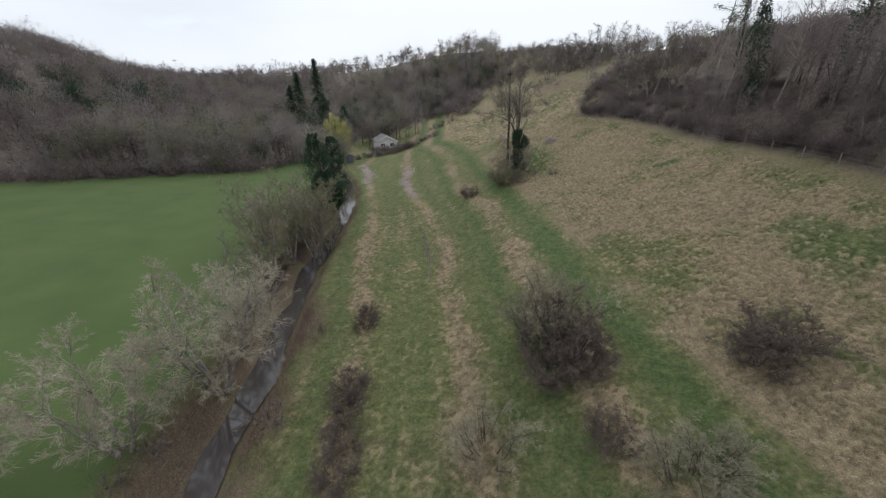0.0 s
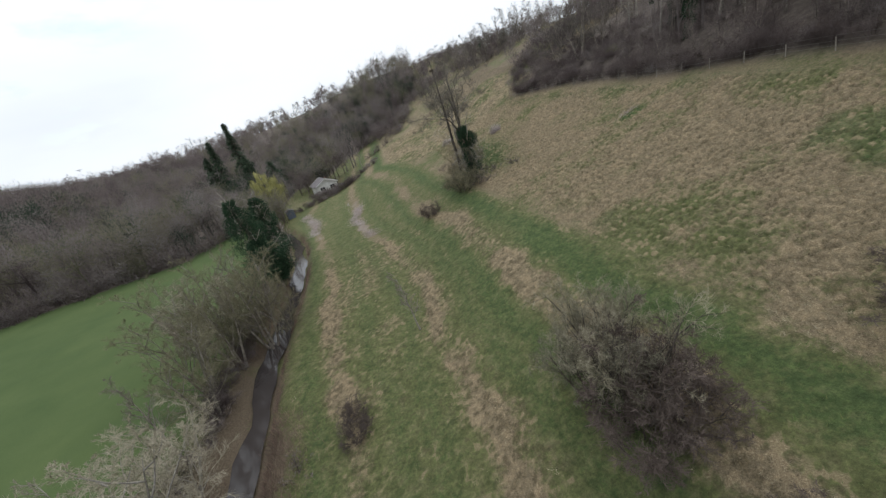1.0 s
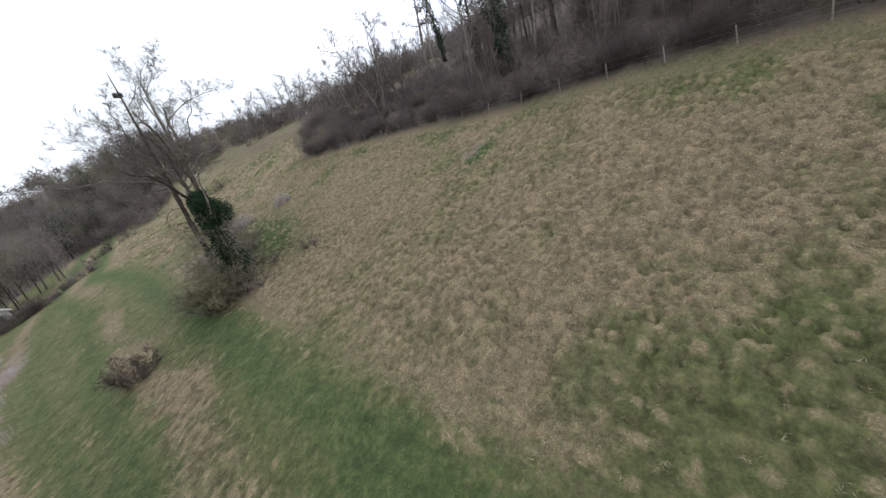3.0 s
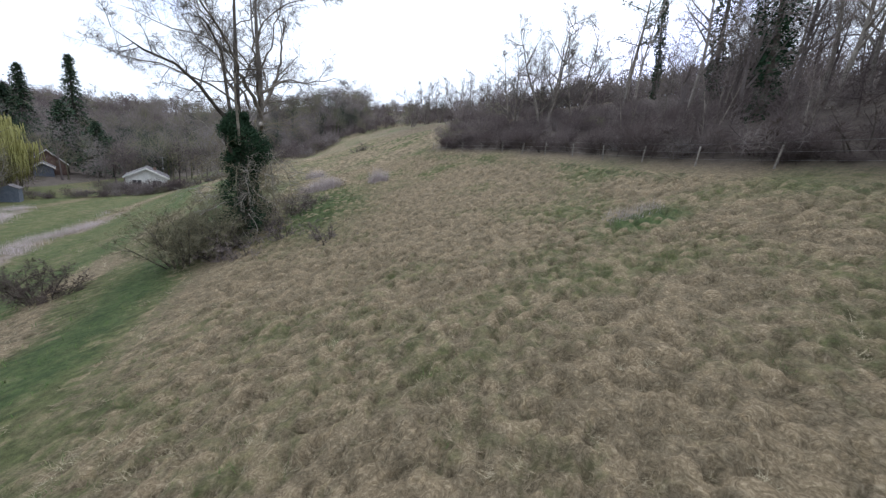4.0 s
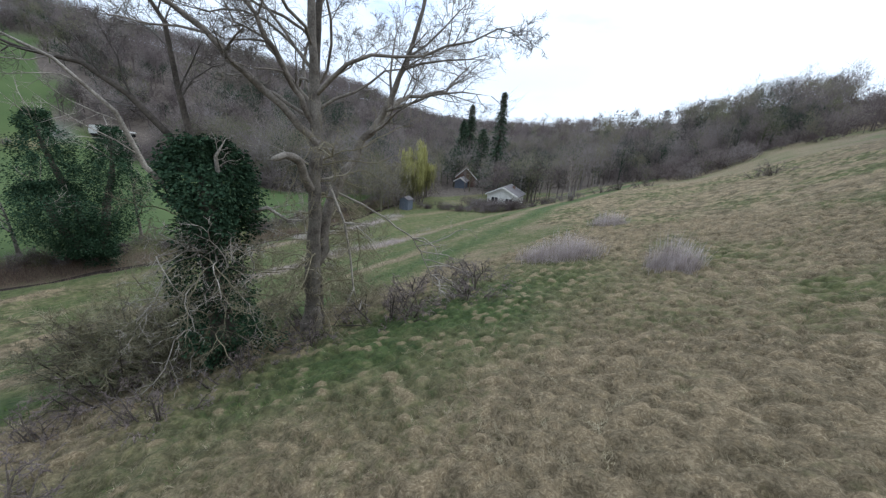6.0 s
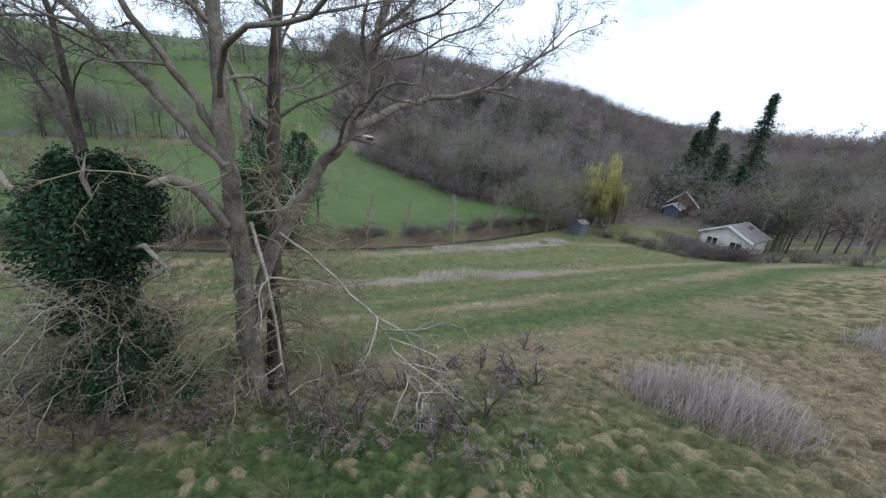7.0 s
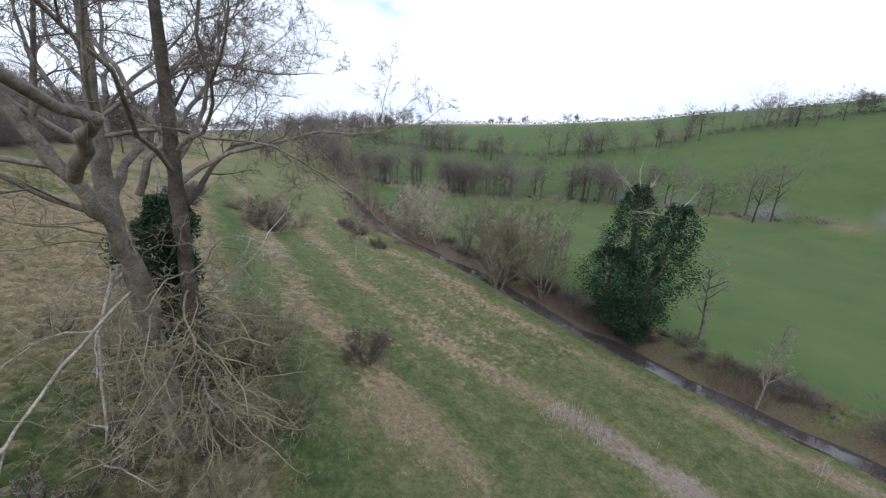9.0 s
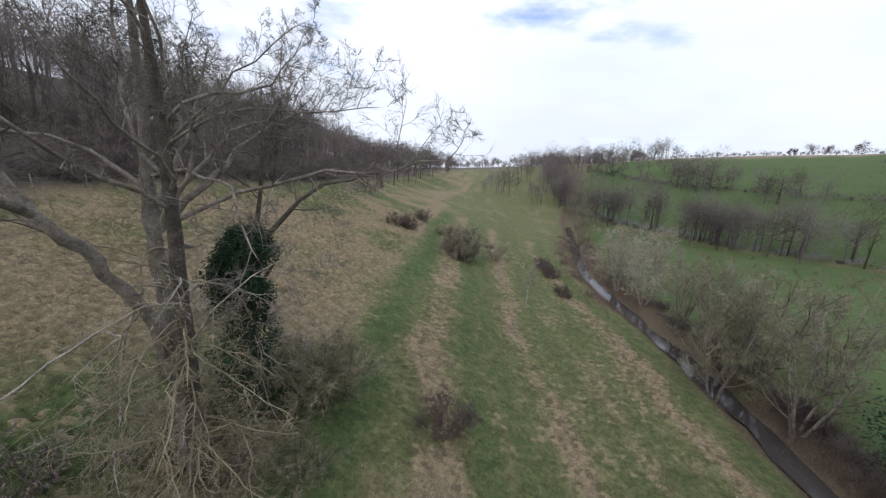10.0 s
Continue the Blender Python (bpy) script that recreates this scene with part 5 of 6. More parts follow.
far_crowns("upper_wood", scatter(330, lambda x, y: x > float(on_line(FENCE, y)) + 22 and y < 58, 50, 120, -130, 58), "bare woodland higher on the slope", (9, 15), 260, MIXED, (1.3, 0.07), 0.05)
far_crowns("distant_wood", scatter(900, lambda x, y: bool(in_far_wood(x, y)) and (x < -330 or y > 300), -800, 160, 60, 760), "distant bare woodland on the hills", (10, 16), 70, BROWN, (2.6, 0.24))
far_crowns("lower_wood", scatter(360, lambda x, y: x > 30 + max(0, (y + 24) * 0.1), 30, 100, -190, -22), "bare woodland further along the slope", (8, 13), 130, BROWN, (1.4, 0.09))
far_crowns("wood_undergrowth", [(float(on_line(FENCE, y)) + 0.35 + 12 * far_rng.random() ** 1.9, y) for y in [far_rng.uniform(-28, 62) for k in range(420)]], "brown thorn and bramble undergrowth at the wood edge", (1.6, 3.4), 340, (0.52, 0.22, 0.13, 0.08, 0.03, 0.01, 0.01, 0.0), (0.75, 0.011), 0.0, (0.48, 0.75), "undergrowth")
far_crowns("slope_thicket", [(float(on_line(FENCE, y)) + 0.5 + 16 * far_rng.random() ** 1.5, y) for y in [far_rng.uniform(62, 112) for k in range(360)]], "low plum-brown thorn thicket above the fence", (1.1, 2.5), 330, (0.50, 0.24, 0.14, 0.08, 0.02, 0.01, 0.01, 0.0), (0.7, 0.012), 0.0, (0.55, 0.85), "undergrowth")
far_crowns("hillside_evergreens", [(cx + far_rng.gauss(0, 4.5), cy + far_rng.gauss(0, 4.5)) for cx, cy, n in ((-113, 102, 4), (-105, 117, 5), (-127, 116, 4), (-116, 126, 4), (-104, 132, 4), (-100, 148, 4), (-74, 106, 3), (-62, 128, 3), (-54, 140, 4), (-30, 146, 3)) for k in range(n)], "dark evergreen and ivy-clad trees in clumps on the wooded hill", (9, 14), 620, (0.0, 0.0, 0.0, 0.0, 0.0, 0.0, 0.15, 0.85), (0.8, 0.075), 0.08, (0.3, 0.42))
far_crowns("fence_wood_saplings", [(float(on_line(FENCE, y)) + 5 + 19 * far_rng.random(), y) for y in [far_rng.uniform(-28, 64) for k in range(110)]], "thin close-grown bare saplings filling the wood above the fence", (8, 13), 620, (0.16, 0.20, 0.22, 0.2, 0.14, 0.05, 0.02, 0.01), (1.0, 0.015), 0.12, (0.2, 0.32))
far_crowns("bank_thicket", [(float(stream_x(y)) - 2.3 - abs(far_rng.gauss(0, 0.9)), y) for y in [far_rng.uniform(30, 108) for k in range(130)]], "tangled brown brambles and dead stems along the far bank of the stream", (0.8, 1.9), 230, (0.42, 0.22, 0.14, 0.10, 0.06, 0.04, 0.02, 0.0), (0.6, 0.016), 0.0, (0.6, 1.0), "undergrowth")
far_crowns("field_hedge", [(x + far_rng.uniform(-1.5, 1.5), field_edge(x) + far_rng.uniform(-0.5, 3.5)) for x in np.linspace(-86, -34, 130)], "uneven brown hedge at the far side of the green field", (2.2, 5.2), 150, (0.1, 0.24, 0.3, 0.24, 0.06, 0.04, 0.02, 0.0), (0.8, 0.05), 0.0, (0.5, 0.9), "hedge")
far_crowns("field_edge_trees", [(x + far_rng.uniform(-2, 2), field_edge(x) + far_rng.uniform(2, 12)) for x in [far_rng.uniform(-86, -34) for k in range(46)]], "bare and ivy-green trees of mixed height behind the field hedge", (5, 11), 420, (0.02, 0.05, 0.10, 0.13, 0.26, 0.26, 0.10, 0.08), (1.0, 0.045), 0.1, (0.34, 0.55))
far_crowns("lane_trees", [(lane_x(y) + far_rng.gauss(0, 2.4), y) for y in [c + far_rng.gauss(0, 3.4) for c, n in ((48, 3), (34, 4), (20, 8), (13, 8), (4, 5), (-4, 8), (-12, 12), (-20, 10), (-30, 8), (-42, 12), (-56, 10), (-72, 12), (-90, 14), (-120, 14), (-150, 14)) for j in range(n)] if abs(y - 63) > 6], "bare brown trees in clumps along the lane across the valley", (10, 16), 620, (0.16, 0.2, 0.24, 0.2, 0.1, 0.06, 0.02, 0.02), (1.2, 0.032), 0.08, (0.28, 0.44))
far_crowns("lane_hedge", [(lane_x(y) + 0.5 + far_rng.uniform(-1, 1), y) for y in np.arange(-180, 56, 1.5)], "low brown hedge along the lane", (1.2, 2.6), 60, BROWN, (0.7, 0.05), 0.0, (0.6, 0.9), "hedge")
far_crowns("field_trees", scatter(70, lambda x, y: 20 < lane_x(y) - x < 90 and abs((lane_x(y) - x - 55) - 0.3 * y) < 7, -220, -60, -120, 60), "bare trees along a hedge across the upper field", (7, 13), 420, BROWN, (1.1, 0.045), 0.08, (0.28, 0.46))
far_crowns("field_hedge_upper", [(lane_x(y) - 58 - 0.3 * y + far_rng.uniform(-1, 1), y) for y in np.arange(-130, 60, 1.6)], "brown hedge across the upper field", (1.2, 2.8), 60, BROWN, (0.8, 0.07), 0.0, (0.6, 0.9), "hedge")
far_crowns("skyline_hedge", [on_ridge(b, 20 + far_rng.uniform(-1.5, 1.5)) for b in np.arange(97, 178, 0.45)], "dark hedge along the skyline", (1.0, 3.0), 50, MIXED, (0.9, 0.09), 0.0, (0.5, 0.9), "hedge")
far_crowns("skyline_trees", [on_ridge(b + far_rng.uniform(-0.6, 0.6), far_rng.uniform(0, 8)) for b in (137, 139, 140.5, 142, 131, 129.5, 158, 165, 171, 112, 108, 101, 100, 99, 98) for k in range(2)], "few bare trees on the skyline", (4, 8), 200, BROWN, (1.0, 0.07))
far_crowns("down_valley_trees", scatter(330, lambda x, y: -45 < side(x, y) < 40 and y < -75, -110, 40, -330, -60), "bare trees down the valley", (7, 12), 190, MIXED, (1.1, 0.06))
far_crowns("valley_end_wood", scatter(420, lambda x, y: y < -270, -330, 160, -480, -270), "bare woodland and hedges at the far end of the valley", (8, 12), 90, BROWN, (1.8, 0.14))
far_crowns("garden_hedge", [(-27 + 1.5 * k * 0.5 + far_rng.uniform(-0.6, 0.6), 108.5 + 0.44 * k * 0.5 * 1.5 + 0.28 * k * 0.5 + far_rng.uniform(-0.6, 0.6)) for k in range(34)], "scrubby brown hedge between the meadow and the garden", (1.2, 2.6), 190, BROWN, (0.6, 0.03), 0.0, (0.6, 0.9), "hedge")
far_crowns("stream_head_trees", [(-33 - far_rng.uniform(0, 12), 104 + far_rng.uniform(-3, 14)) for k in range(14)] + [(-26 - far_rng.uniform(0, 3), 100 + far_rng.uniform(-4, 3)) for k in range(5)], "grey-olive bushy trees round the willow by the stream", (6, 11), 640, (0.0, 0.05, 0.1, 0.15, 0.3, 0.3, 0.1, 0.0), (1.0, 0.035), 0.08)
far_crowns("house_hedge", [(-22 + 0.42 * k + far_rng.uniform(-0.5, 0.5), 118.2 - 0.02 * k + far_rng.uniform(-0.6, 0.6)) for k in range(30)], "brown garden hedge in front of the bungalow", (2.0, 3.2), 330, (0.55, 0.2, 0.1, 0.1, 0.05, 0.0, 0.0, 0.0), (0.6, 0.022), 0.0, (0.7, 1.0), "hedge")
far_crowns("house_trees", [(-24 + far_rng.uniform(-8, 16), 134 + far_rng.uniform(-2, 9)) for k in range(24)], "dark mixed trees close behind the bungalow", (7, 12), 420, (0.1, 0.12, 0.12, 0.12, 0.1, 0.12, 0.12, 0.2), (1.1, 0.05), 0.1)
far_crowns("ridge_crest_scrub", scatter(380, lambda x, y: 74 < side(x, y) < 190 and 0 < x < 75 and not open_slope(x, y), 0, 75, 128, 250), "close bare thorn scrub along the crest of the ridge", (2.5, 5.0), 190, BROWN, (1.0, 0.05), 0.0, (0.5, 0.8), "scrub")


# ------------------------------------------------------------------ grass
def build_grass():
    r = np.random.RandomState(4)
    straw, green = [], []

    def tufts(out, p, ln, lean, count, width, spread_w, fan, up):
        """Fine blades in tufts: each a pointed sliver that bows the way its tuft lies."""
        n = len(p)
        t = np.repeat(np.arange(n), count)
        a = lean[t] + r.normal(0, fan, n * count)
        d = np.stack([np.cos(a) * r.uniform(0.5, 1.1, n * count), np.sin(a) * r.uniform(0.5, 1.1, n * count), r.uniform(up[0], up[1], n * count)], 1)
        d = d * (ln[t] * r.uniform(0.6, 1.15, n * count))[:, None]
        q = p[t] + np.stack([r.normal(0, spread_w, n * count), r.normal(0, spread_w, n * count), np.full(n * count, -0.03)], 1)
        s = np.stack([-np.sin(a), np.cos(a), np.zeros(n * count)], 1) * (width * r.uniform(0.7, 1.3, n * count))[:, None]
        out.append(np.stack([q - s, q + s, q + d], 1))

    for count, x0, x1, y0, y1, near in ((19000, -13, 34, -2, 108, False), (21000, 11.5, 33, 9, 93, True)):
        xs, ys = r.uniform(x0, x1, count), r.uniform(y0, y1, count)
        z = zones(xs, ys)
        p = np.stack([xs, ys, height(xs, ys) + (0.09 if near else 0.0)], 1)
        pick, big = r.uniform(0, 1, count), vnoise(xs, ys, 2.4, 44)
        lean = vnoise(xs, ys, 5.0, 45) * 14.0 + r.normal(0, 0.6, count)
        size = (0.55 + 0.8 * big) * r.uniform(0.7, 1.25, count)
        turf = (xs > on_line(PATH_GREEN, ys) + 3) & (ys > 9)
        ok = (turf == near) & (xs - stream_x(ys) > 3.2) & (z[3] < 0.5) & (z[2] < 0.5)
        dry = ok & (pick < np.where(xs > on_line(PATH_GREEN, ys) + 2, 0.2, 0.07) + z[0] * 0.95 - z[1] * 0.45)
        wet = ok & ~dry & (pick > 0.35 + 0.2 * z[1])
        if near:
            tufts(straw, p[dry], 0.25 * size[dry], lean[dry], 16, 0.0036, 0.08, 0.75, (0.05, 0.6))
            tufts(green, p[wet], 0.14 * size[wet], lean[wet], 9, 0.005, 0.11, 1.5, (0.5, 1.1))
        else:
            tufts(straw, p[dry], 0.30 * size[dry], lean[dry], 18, 0.010, 0.12, 0.8, (0.1, 0.6))
            tufts(green, p[wet], 0.20 * size[wet], lean[wet], 6, 0.012, 0.13, 1.5, (0.5, 1.1))
    for name, tri, mat, label in (("dry_grass_tussocks", straw, MOP, "pale dry flattened grass tussocks over the slope"), ("green_grass_tufts", green, BLADES, "short green grass tufts in the meadow")):
        tagged(new(name, slivers(name, np.concatenate(tri), mat)), label=label, category="grass", kind="stuff")


build_grass()


def reed_bed(x, y, wide, deep, count, tall, seed, turn=0.0, thick=0.009):
    rng = random.Random(seed)
    g = Geo()
    for k in range(count):
        a, q = rng.uniform(0, 6.283), math.sqrt(rng.random()) * rng.uniform(0.8, 1.2)
        px, py = math.cos(a) * q * wide, math.sin(a) * q * deep
        c, s = math.cos(radians(turn)), math.sin(radians(turn))
        wx, wy = x + px * c - py * s, y + px * s + py * c
        p = Vector((wx - x, wy - y, ground_at(wx, wy) - ground_at(x, y) - 0.05))
        h = tall * rng.uniform(0.3, 1.15) * (1.08 - 0.35 * q * q) * (0.72 + 0.5 * float(vnoise(wx, wy, 0.7, 15)))
        d = Vector((rng.uniform(-0.34, 0.34), rng.uniform(-0.34, 0.34), 1)).normalized() * h
        g.tube([p, p + d * 0.5, p + d + Vector((rng.uniform(-0.1, 0.1), rng.uniform(-0.1, 0.1), 0))], [thick, thick * 0.9, thick * 0.5], 3)
    ob = new("willowherb_patch", g.mesh("willowherb_patch", REED))
    ob.matrix_world = pose(x, y, ground_at(x, y))
    return tagged(ob, label="patch of tall pale lilac-grey dead stems in the grass", category="dead stems", group="dead stem patches", kind="stuff")


for row in ((15.6, 80.6, 2.3, 1.3, 1700, 1.6, 1, 25, 0.0062), (21.4, 79.6, 1.1, 0.9, 850, 1.75, 2, 0, 0.006), (14.3, 91.6, 1.4, 1.0, 700, 1.4, 3, 0, 0.007), (28.6, 51.8, 1.3, 0.6, 420, 0.7, 5, 0, 0.0032)):
    reed_bed(*row)


def reed_strip(line, half, lo, hi, count, tall, seed):
    rng = random.Random(seed)
    g = Geo()
    for k in range(count):
        y = rng.uniform(lo, hi)
        x = float(on_line(line, y)) + rng.gauss(0, half * 0.7) + (float(vnoise(y, seed, 9.0, 3)) - 0.5) * 1.6
        if float(vnoise(x, y, 3.0, 71)) < 0.46:
            continue
        p = Vector((x, y, ground_at(x, y) - 0.05))
        d = Vector((rng.uniform(-0.2, 0.2), rng.uniform(-0.2, 0.2), 1)) * tall * rng.uniform(0.5, 1.1)
        g.tube([p, p + d], [0.008, 0.004], 3)
    return tagged(new("dead_stem_strip", g.mesh("dead_stem_strip", REED)), label="long strip of pale lilac-grey dead stems in the meadow", category="dead stems", kind="stuff")


reed_strip(STRIP_B, 0.9, 67, 97, 5600, 0.65, 7)
reed_strip(STRIP_A, 1.0, 76, 100, 4000, 0.65, 8)


def bank_stems():
    rng = random.Random(9)
    g = Geo()
    for k in range(36000):
        y = rng.uniform(-20, 112)
        s = rng.choice((-1, 1))
        low = s > 0 and y > 34
        x = float(stream_x(y)) + s * (1.25 + abs(rng.gauss(0, 0.5 if low else 1.7 if y < 55 else 1.2)))
        if float(vnoise(x, y, 3.5, 81)) < 0.42 and abs(x - float(stream_x(y))) > 1.0:
            continue
        p = Vector((x, y, ground_at(x, y) - 0.05))
        d = Vector((rng.uniform(-0.6, 0.6), rng.uniform(-0.6, 0.6), 1)) * rng.uniform(0.3, 0.9) * (0.45 if low else 1.45 if s < 0 and y > 50 else 1.0)
        g.tube([p, p + d], [0.012, 0.005], 3)
    return tagged(new("bank_undergrowth", g.mesh("bank_undergrowth", BRAMBLE)), label="reddish brown dead stems and brambles along the stream", category="undergrowth", kind="stuff")


bank_stems()


# ------------------------------------------------------------------ fence
def build_fence():
    root = thing("fence", (34.2, 54.0, ground_at(34.2, 54.0)), "weathered wooden post and wire fence along the wood edge", "fence")
    inv = root.matrix_world.inverted()
    rng = random.Random(2)
    tops = []
    post = Geo()
    post.tube([Vector((0, 0, -0.4)), Vector((0, 0, 0.6)), Vector((0.01, 0, 1.0))], [0.046, 0.044, 0.04], 7, False)
    post.f.append(tuple(range(14, 21)))
    me = post.mesh("post", POST)
    for y in np.arange(12, 92, 3.6):
        x = float(on_line(FENCE, y)) - 0.15
        ob = new("post", me)
        ob.parent = root
        ob.matrix_local = inv @ pose(x, float(y), ground_at(x, y), rng.uniform(-5, 5), rng.uniform(-5, 5), rng.uniform(0, 90))
        tops.append(Vector((x, float(y), ground_at(x, y))))
    for h in (0.35, 0.7, 1.1):
        g = Geo()
        g.tube([inv @ (q + Vector((0.06, 0, h))) for q in tops], [0.006] * len(tops), 3, False)
        part("wire", g, WIRE, root)


build_fence()


# ------------------------------------------------------------------ house, outbuildings, lorry
def gable_house(name, x, y, turn, wide, deep, wall_h, roof_h, wall, roof, label):
    root = thing(name, (x, y, ground_at(x, y)), label, "house", turn=turn)
    g = Geo()
    g.prism([(-wide / 2, -0.5), (wide / 2, -0.5), (wide / 2, wall_h), (0, wall_h + roof_h), (-wide / 2, wall_h)], 1, -deep / 2, deep / 2)
    part("wall", g, wall, root, smooth=False)
    for s in (-1, 1):
        g = Geo()
        o = 0.35
        k = roof_h / (wide / 2)
        g.prism([(s * 0.0, wall_h + roof_h + 0.05), (s * (wide / 2 + o), wall_h - o * k + 0.05), (s * (wide / 2 + o), wall_h - o * k + 0.2), (0.0, wall_h + roof_h + 0.22)], 1, -deep / 2 - 0.4, deep / 2 + 0.4)
        part("roof", g, roof, root, smooth=False)
        for e in (-1, 1):
            b = Geo()
            ye = e * (deep / 2 + 0.42)
            b.prism([(0, wall_h + roof_h - 0.1), (s * (wide / 2 + o), wall_h - o * k - 0.1), (s * (wide / 2 + o), wall_h - o * k + 0.22), (0, wall_h + roof_h + 0.24)], 1, min(ye, ye + e * 0.06), max(ye, ye + e * 0.06))
            part("bargeboard", b, WHITE, root, "white painted board", smooth=False)
    return root


def window_on(root, cx, cz, w, h, y, mat_frame):
    fr = Geo()
    for lo, hi in (((cx - w / 2, cz - h / 2), (cx + w / 2, cz - h / 2 + 0.07)), ((cx - w / 2, cz + h / 2 - 0.07), (cx + w / 2, cz + h / 2)),
                   ((cx - w / 2, cz - h / 2 + 0.07), (cx - w / 2 + 0.07, cz + h / 2 - 0.07)), ((cx + w / 2 - 0.07, cz - h / 2 + 0.07), (cx + w / 2, cz + h / 2 - 0.07)), ((cx - 0.035, cz - h / 2 + 0.07), (cx + 0.035, cz + h / 2 - 0.07))):
        fr.box((lo[0], y - 0.09, lo[1]), (hi[0], y - 0.005, hi[1]))
    win = part("window", fr, mat_frame, root, "white framed window", smooth=False)
    p = Geo()
    p.box((cx - w / 2 + 0.07, y - 0.05, cz - h / 2 + 0.07), (cx + w / 2 - 0.07, y - 0.03, cz + h / 2 - 0.07))
    ob = new("pane", p.mesh("pane", glass_m, False))
    ob.parent = win


house = gable_house("bungalow", -19.8, 127.6, 21, 6.4, 7.0, 2.4, 1.6, WHITE, SLATE, "white rendered bungalow with a shallow slate gable roof")
for cx in (-1.6, 1.6):
    window_on(house, cx * 0.95, 1.3, 1.5, 1.2, -3.5, WHITE)
chim = Geo()
chim.box((1.0, 1.0, 2.4), (1.5, 1.5, 4.1))
part("chimney", chim, BRICK, house, "brick chimney", smooth=False)
aer = Geo()
aer.tube([Vector((2.6, 1.5, 3.0)), Vector((2.6, 1.5, 6.4))], [0.03, 0.03], 5, False)
aer.tube([Vector((2.0, 1.5, 6.2)), Vector((3.2, 1.5, 6.2))], [0.03, 0.03], 4, False)
part("aerial", aer, WIRE, house, "thin metal television aerial")
gable_house("cottage", -48.5, 147.5, 40, 6.0, 9.0, 2.6, 2.8, BRICK, TILE, "brick cottage with a steep brown tiled roof under dark trees")
shed = gable_house("garden_shed", -44.5, 141.0, 30, 3.0, 4.0, 2.0, 0.9, BLUE, SLATE, "low blue-grey garden shed beside the cottage")
box_root = thing("blue_hut", (-26.4, 104.9, ground_at(-26.4, 104.9)), "small weathered blue-grey hut on the stream bank", "hut", turn=20)
g = Geo()
g.prism([(-0.9, -0.3), (0.9, -0.3), (0.9, 1.9), (0, 2.3), (-0.9, 1.9)], 1, -0.9, 0.9)
part("wall", g, BLUE, box_root, smooth=False)
g = Geo()
g.prism([(-1.05, 1.86), (0, 2.34), (1.05, 1.86), (1.05, 1.94), (0, 2.42), (-1.05, 1.94)], 1, -1.0, 1.0)
part("roof", g, SLATE, box_root, smooth=False)


def lorry(x, y, turn):
    root = thing("lorry", (x, y, ground_at(x, y) + 0.1), "white lorry with a long flat trailer on the lane", "lorry", turn=turn)
    root.scale = (0.8, 0.8, 0.8)
    g = Geo()
    g.prism([(-1.1, 0.6), (1.1, 0.6), (1.1, 1.7), (0.75, 2.9), (-1.1, 3.0)], 1, -1.2, 1.2)
    part("cab", g, WHITE, root, "white cab", smooth=False)
    g = Geo()
    g.prism([(1.112, 1.65), (0.79, 2.75), (0.74, 2.75), (1.06, 1.65)], 1, -1.0, 1.0)
    part("windscreen", g, glass_m, root, smooth=False)
    g = Geo()
    g.box((-9.5, -1.2, 1.0), (-1.4, 1.2, 1.3))
    part("trailer_bed", g, POST, root, "pale flat trailer bed", smooth=False)
    g = Geo()
    g.prism([(-9.3, 1.304), (-4.6, 1.304), (-5.0, 1.85), (-9.3, 1.5)], 1, -1.0, 1.0)
    part("ramp", g, WHITE, root, "folded white loading ramp", smooth=False)
    tyre = Geo()
    tyre.tube([Vector((0, -0.14, 0)), Vector((0, 0.14, 0))], [0.48, 0.48], 14, False)
    tyre.f += [tuple(range(14)), tuple(range(27, 13, -1))]
    me = tyre.mesh("wheel", RUBBER, False)
    for wx in (0.4, -1.6, -7.6, -8.7):
        for wy in (-1.05, 1.05):
            ob = new("wheel", me)
            ob.parent = root
            ob.location = (wx, wy, 0.48)


lorry(-97.0, 68.0, 248)


# ------------------------------------------------------------------ willow and conifers
def weeping_willow(x, y, tall):
    rng = random.Random(14)
    root = thing("weeping_willow", (x, y, ground_at(x, y)), "yellow-green weeping willow with hanging strands by the stream", "tree")
    trunk, strands = Geo(), Geo()
    line = limb_line(rng, Vector((0, 0, -0.2)), Vector((0, 0, 1)), tall * 0.75, 6, 0.1, 0.02)
    trunk.tube(line, [0.4, 0.33, 0.27, 0.2, 0.14, 0.1, 0.05], 8)
    for k in range(26):
        a = rng.uniform(0, 6.283)
        p = line[rng.randint(2, 6)]
        br = limb_line(rng, p, Vector((math.cos(a), math.sin(a), 0.9)).normalized(), rng.uniform(2.2, 4.4), 5, 0.15, -0.1)
        trunk.tube(br, [0.09, 0.07, 0.05, 0.04, 0.03, 0.015], 5)
        for j in range(62):
            q = br[rng.randint(1, 4)].lerp(br[5], rng.random()) + Vector((rng.gauss(0, 0.4), rng.gauss(0, 0.4), rng.gauss(0, 0.25)))
            ln = rng.uniform(1.2, 4.6) * (0.5 + 0.08 * q.z)
            ln = min(ln, q.z - 0.6)
            e = q + Vector((rng.gauss(0, 0.25), rng.gauss(0, 0.25), -ln))
            m = q.lerp(e, 0.5) + Vector((rng.gauss(0, 0.1), rng.gauss(0, 0.1), 0))
            strands.tube([q, m, e], [0.035, 0.035, 0.02], 3)
    part("trunk", trunk, BARK, root)
    part("foliage", strands, WILLOW, root, "hanging yellow-green strands")
    return root


weeping_willow(-31.2, 110.9, 14.2)


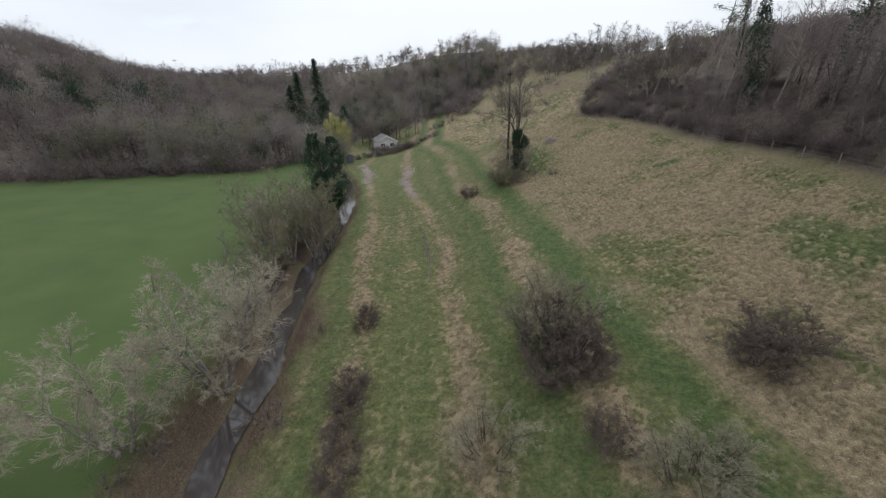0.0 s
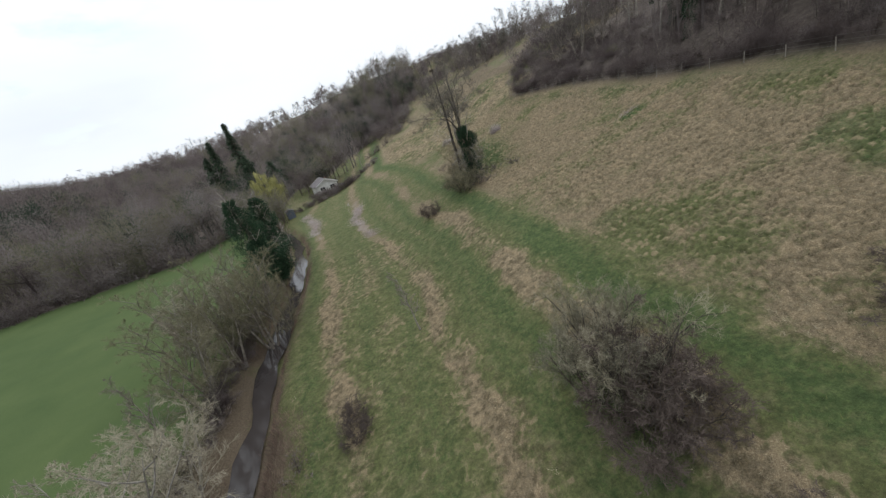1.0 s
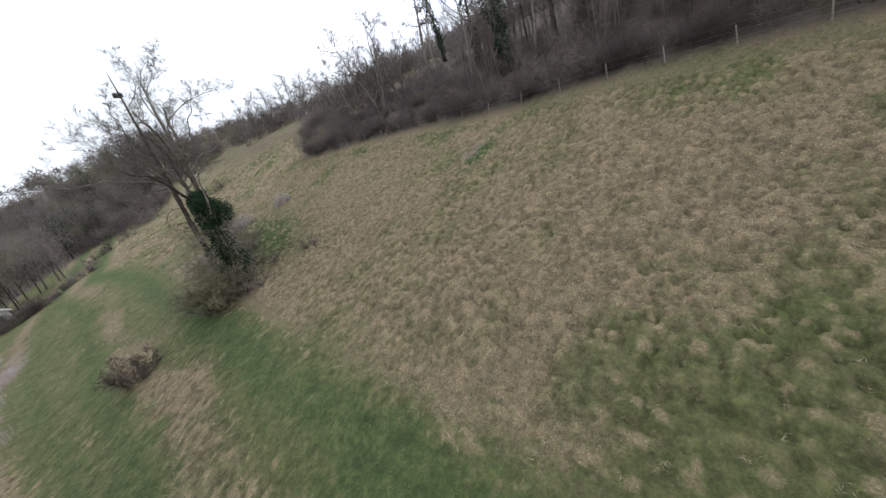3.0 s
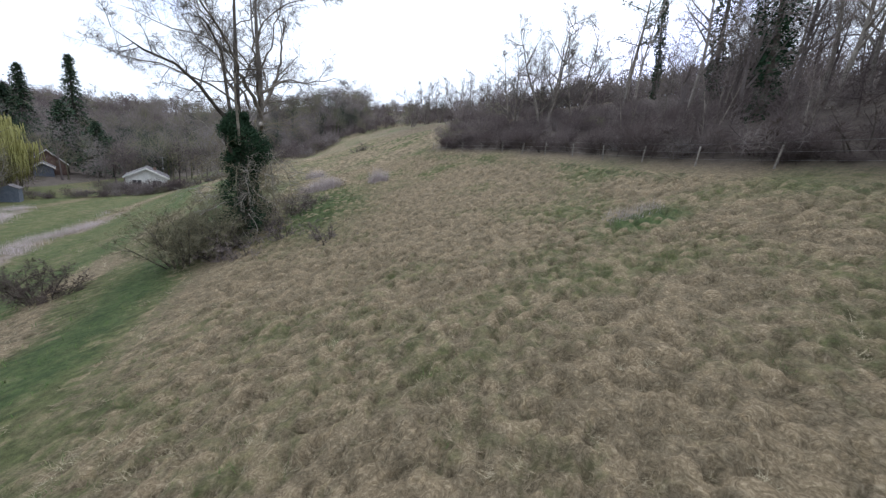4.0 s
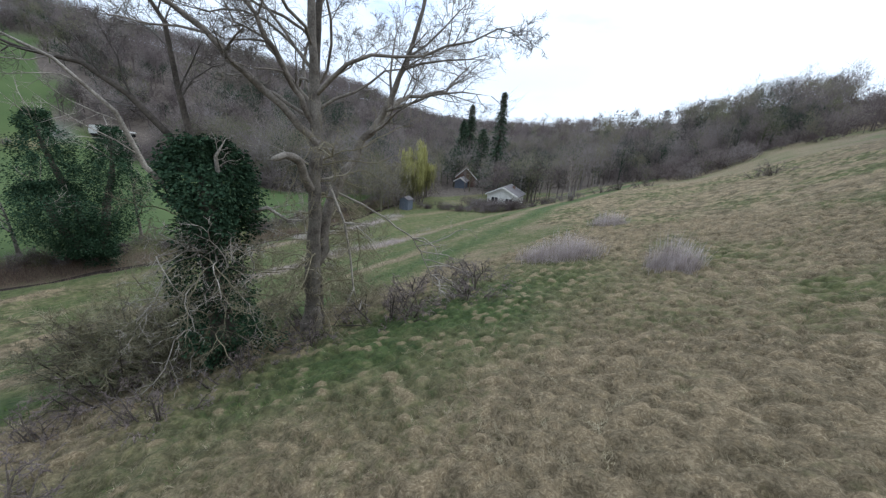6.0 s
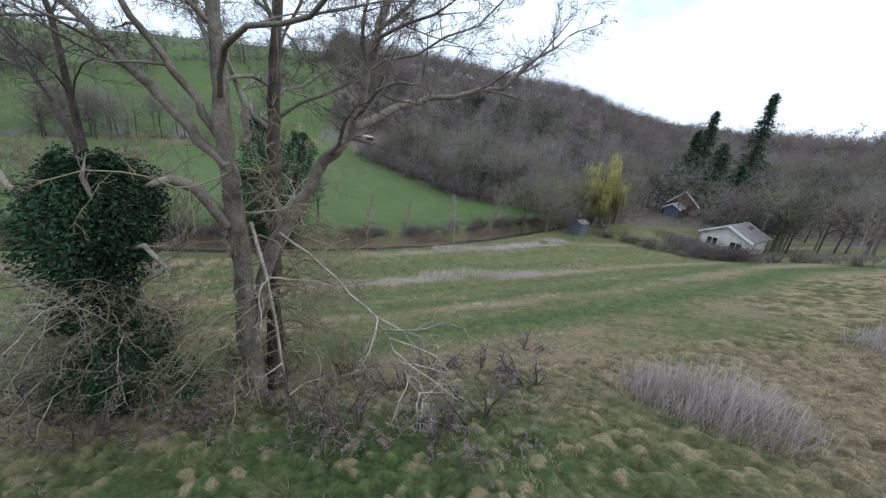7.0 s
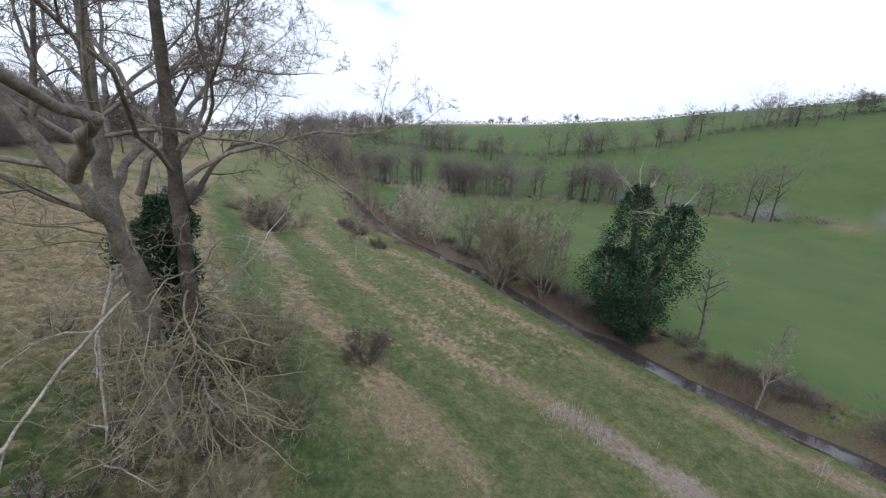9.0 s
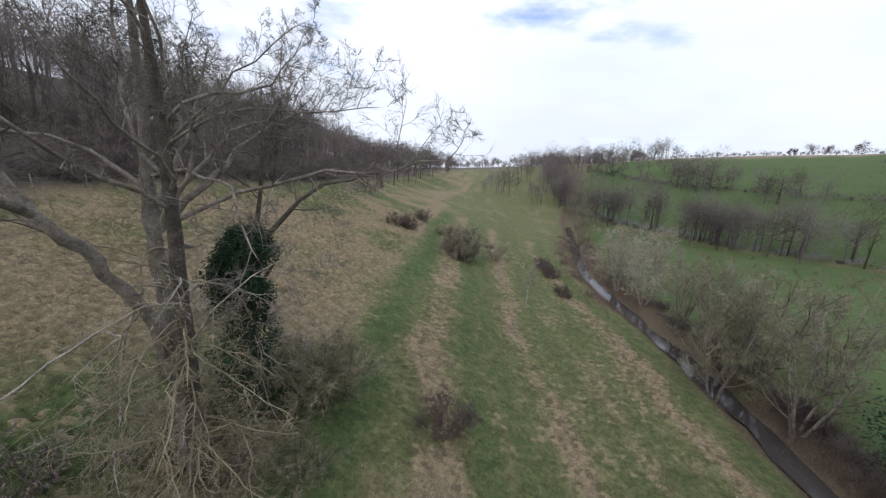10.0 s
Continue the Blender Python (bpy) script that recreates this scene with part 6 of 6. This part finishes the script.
def conifer(name, seed, x, y, tall, wide, label):
    rng = random.Random(seed)
    root = thing(name, (x, y, ground_at(x, y)), label, "tree", "conifers")
    trunk, green = Geo(), Geo()
    trunk.tube([Vector((0, 0, -0.3)), Vector((0, 0, tall * 0.5)), Vector((0, 0, tall))], [tall * 0.025, tall * 0.016, 0.03], 7)
    n = int(tall * 7)
    for k in range(n):
        t = 0.12 + 0.87 * k / n
        z = tall * t
        r = (1.55 * wide * (1 - t) ** 0.75 + 0.5) * (0.55 + 0.5 * vnoise(k * 0.37, seed * 9.1, 2.0, 4)) * rng.uniform(0.65, 1.15)
        a = k * 2.4 + rng.uniform(-0.5, 0.5)
        d = Vector((math.cos(a), math.sin(a), rng.uniform(-0.25, 0.2)))
        for j in range(44):
            f = rng.random() ** 0.7
            q = Vector((0, 0, z)) + d * r * f + Vector((rng.gauss(0, 0.3), rng.gauss(0, 0.3), rng.gauss(0, 0.2) - f * f * 0.9))
            u = (d + Vector((rng.uniform(-0.6, 0.6), rng.uniform(-0.6, 0.6), rng.uniform(-0.6, 0.3)))).normalized()
            w = u.cross(Vector((rng.uniform(-1, 1), rng.uniform(-1, 1), 1))).normalized()
            green.leaf(q, u, w, rng.uniform(0.14, 0.34))
    part("trunk", trunk, DARK_BARK, root)
    part("foliage", green, NEEDLES, root, "dark evergreen foliage", smooth=False)
    return root


conifer("redwood", 1, -53.0, 168.8, 29.5, 3.8, "tall narrow dark redwood above the other trees")
conifer("fir_tree", 2, -57.0, 157.6, 24.5, 3.8, "dark pointed fir tree beside the redwood")
conifer("fir_tree", 3, -45.5, 150.0, 17.0, 4.4, "broad dark fir tree behind the cottage")
conifer("fir_tree", 4, -37.5, 147.0, 13.0, 4.4, "dark evergreen tree beside the bungalow")
conifer("fir_tree", 5, -60.5, 158.0, 20.0, 3.6, "dark fir tree in the valley wood")


def scots_pine(x, y, tall):
    rng = random.Random(51)
    root = thing("pine_tree", (x, y, ground_at(x, y)), "tall pine with a broken dark flat-topped crown above the wood", "tree")
    trunk, green = Geo(), Geo()
    line = limb_line(rng, Vector((0, 0, -0.3)), Vector((0.02, 0, 1)), tall, 8, 0.05, 0.03)
    trunk.tube(line, [0.28, 0.25, 0.22, 0.19, 0.16, 0.13, 0.1, 0.07, 0.03], 7)
    for k in range(11):
        p = line[rng.randint(4, 8)]
        a = rng.uniform(0, 6.283)
        br = limb_line(rng, p, Vector((math.cos(a), math.sin(a), 0.35)).normalized(), rng.uniform(1.4, 3.0), 4, 0.2, 0.05)
        trunk.tube(br, [0.07, 0.06, 0.05, 0.03, 0.01], 5)
        for j in range(110):
            q = br[rng.randint(2, 4)] + Vector((rng.gauss(0, 0.45), rng.gauss(0, 0.45), rng.gauss(0, 0.22)))
            u = Vector((rng.gauss(0, 1), rng.gauss(0, 1), rng.gauss(0, 0.6))).normalized()
            green.leaf(q, u, u.orthogonal(), rng.uniform(0.1, 0.2))
    part("trunk", trunk, BARK, root)
    part("foliage", green, NEEDLES, root, "dark clumped needles", smooth=False)


scots_pine(51.5, 80.5, 14.5)


def ivy_pole(seed, x, y, tall, reach):
    rng = random.Random(seed)
    root = thing("ivy_clad_tree", (x, y, ground_at(x, y)), "tall woodland tree clad in dark ivy to the top", "tree", "ivy-clad woodland trees")
    axis = limb_line(rng, Vector((0, 0, -0.2)), Vector((0, 0, 1)), tall, 6, 0.06, 0.03)
    trunk, leaves = Geo(), Geo()
    trunk.tube(axis, [0.24, 0.2, 0.17, 0.14, 0.11, 0.08, 0.03], 7)
    ivy_coat(leaves, rng, axis, [reach * k for k in (0.5, 0.6, 0.8, 1.0, 1.0, 0.8, 0.3)], 3600, 0.12)
    part("trunk", trunk, DARK_BARK, root)
    part("ivy", leaves, IVY, root, "dense dark ivy", smooth=False)


for row in ((1, 55.8, 80.5, 12.0, 0.9), (2, 45.5, 64.0, 14.5, 1.3), (3, 42.0, 57.5, 13.0, 1.5), (4, 47.0, 51.0, 14.0, 1.7), (5, 41.0, 38.0, 13.0, 1.8), (6, 45.0, 30.0, 14.0, 1.6), (7, 40.0, 20.0, 12.0, 1.4)):
    ivy_pole(*row)
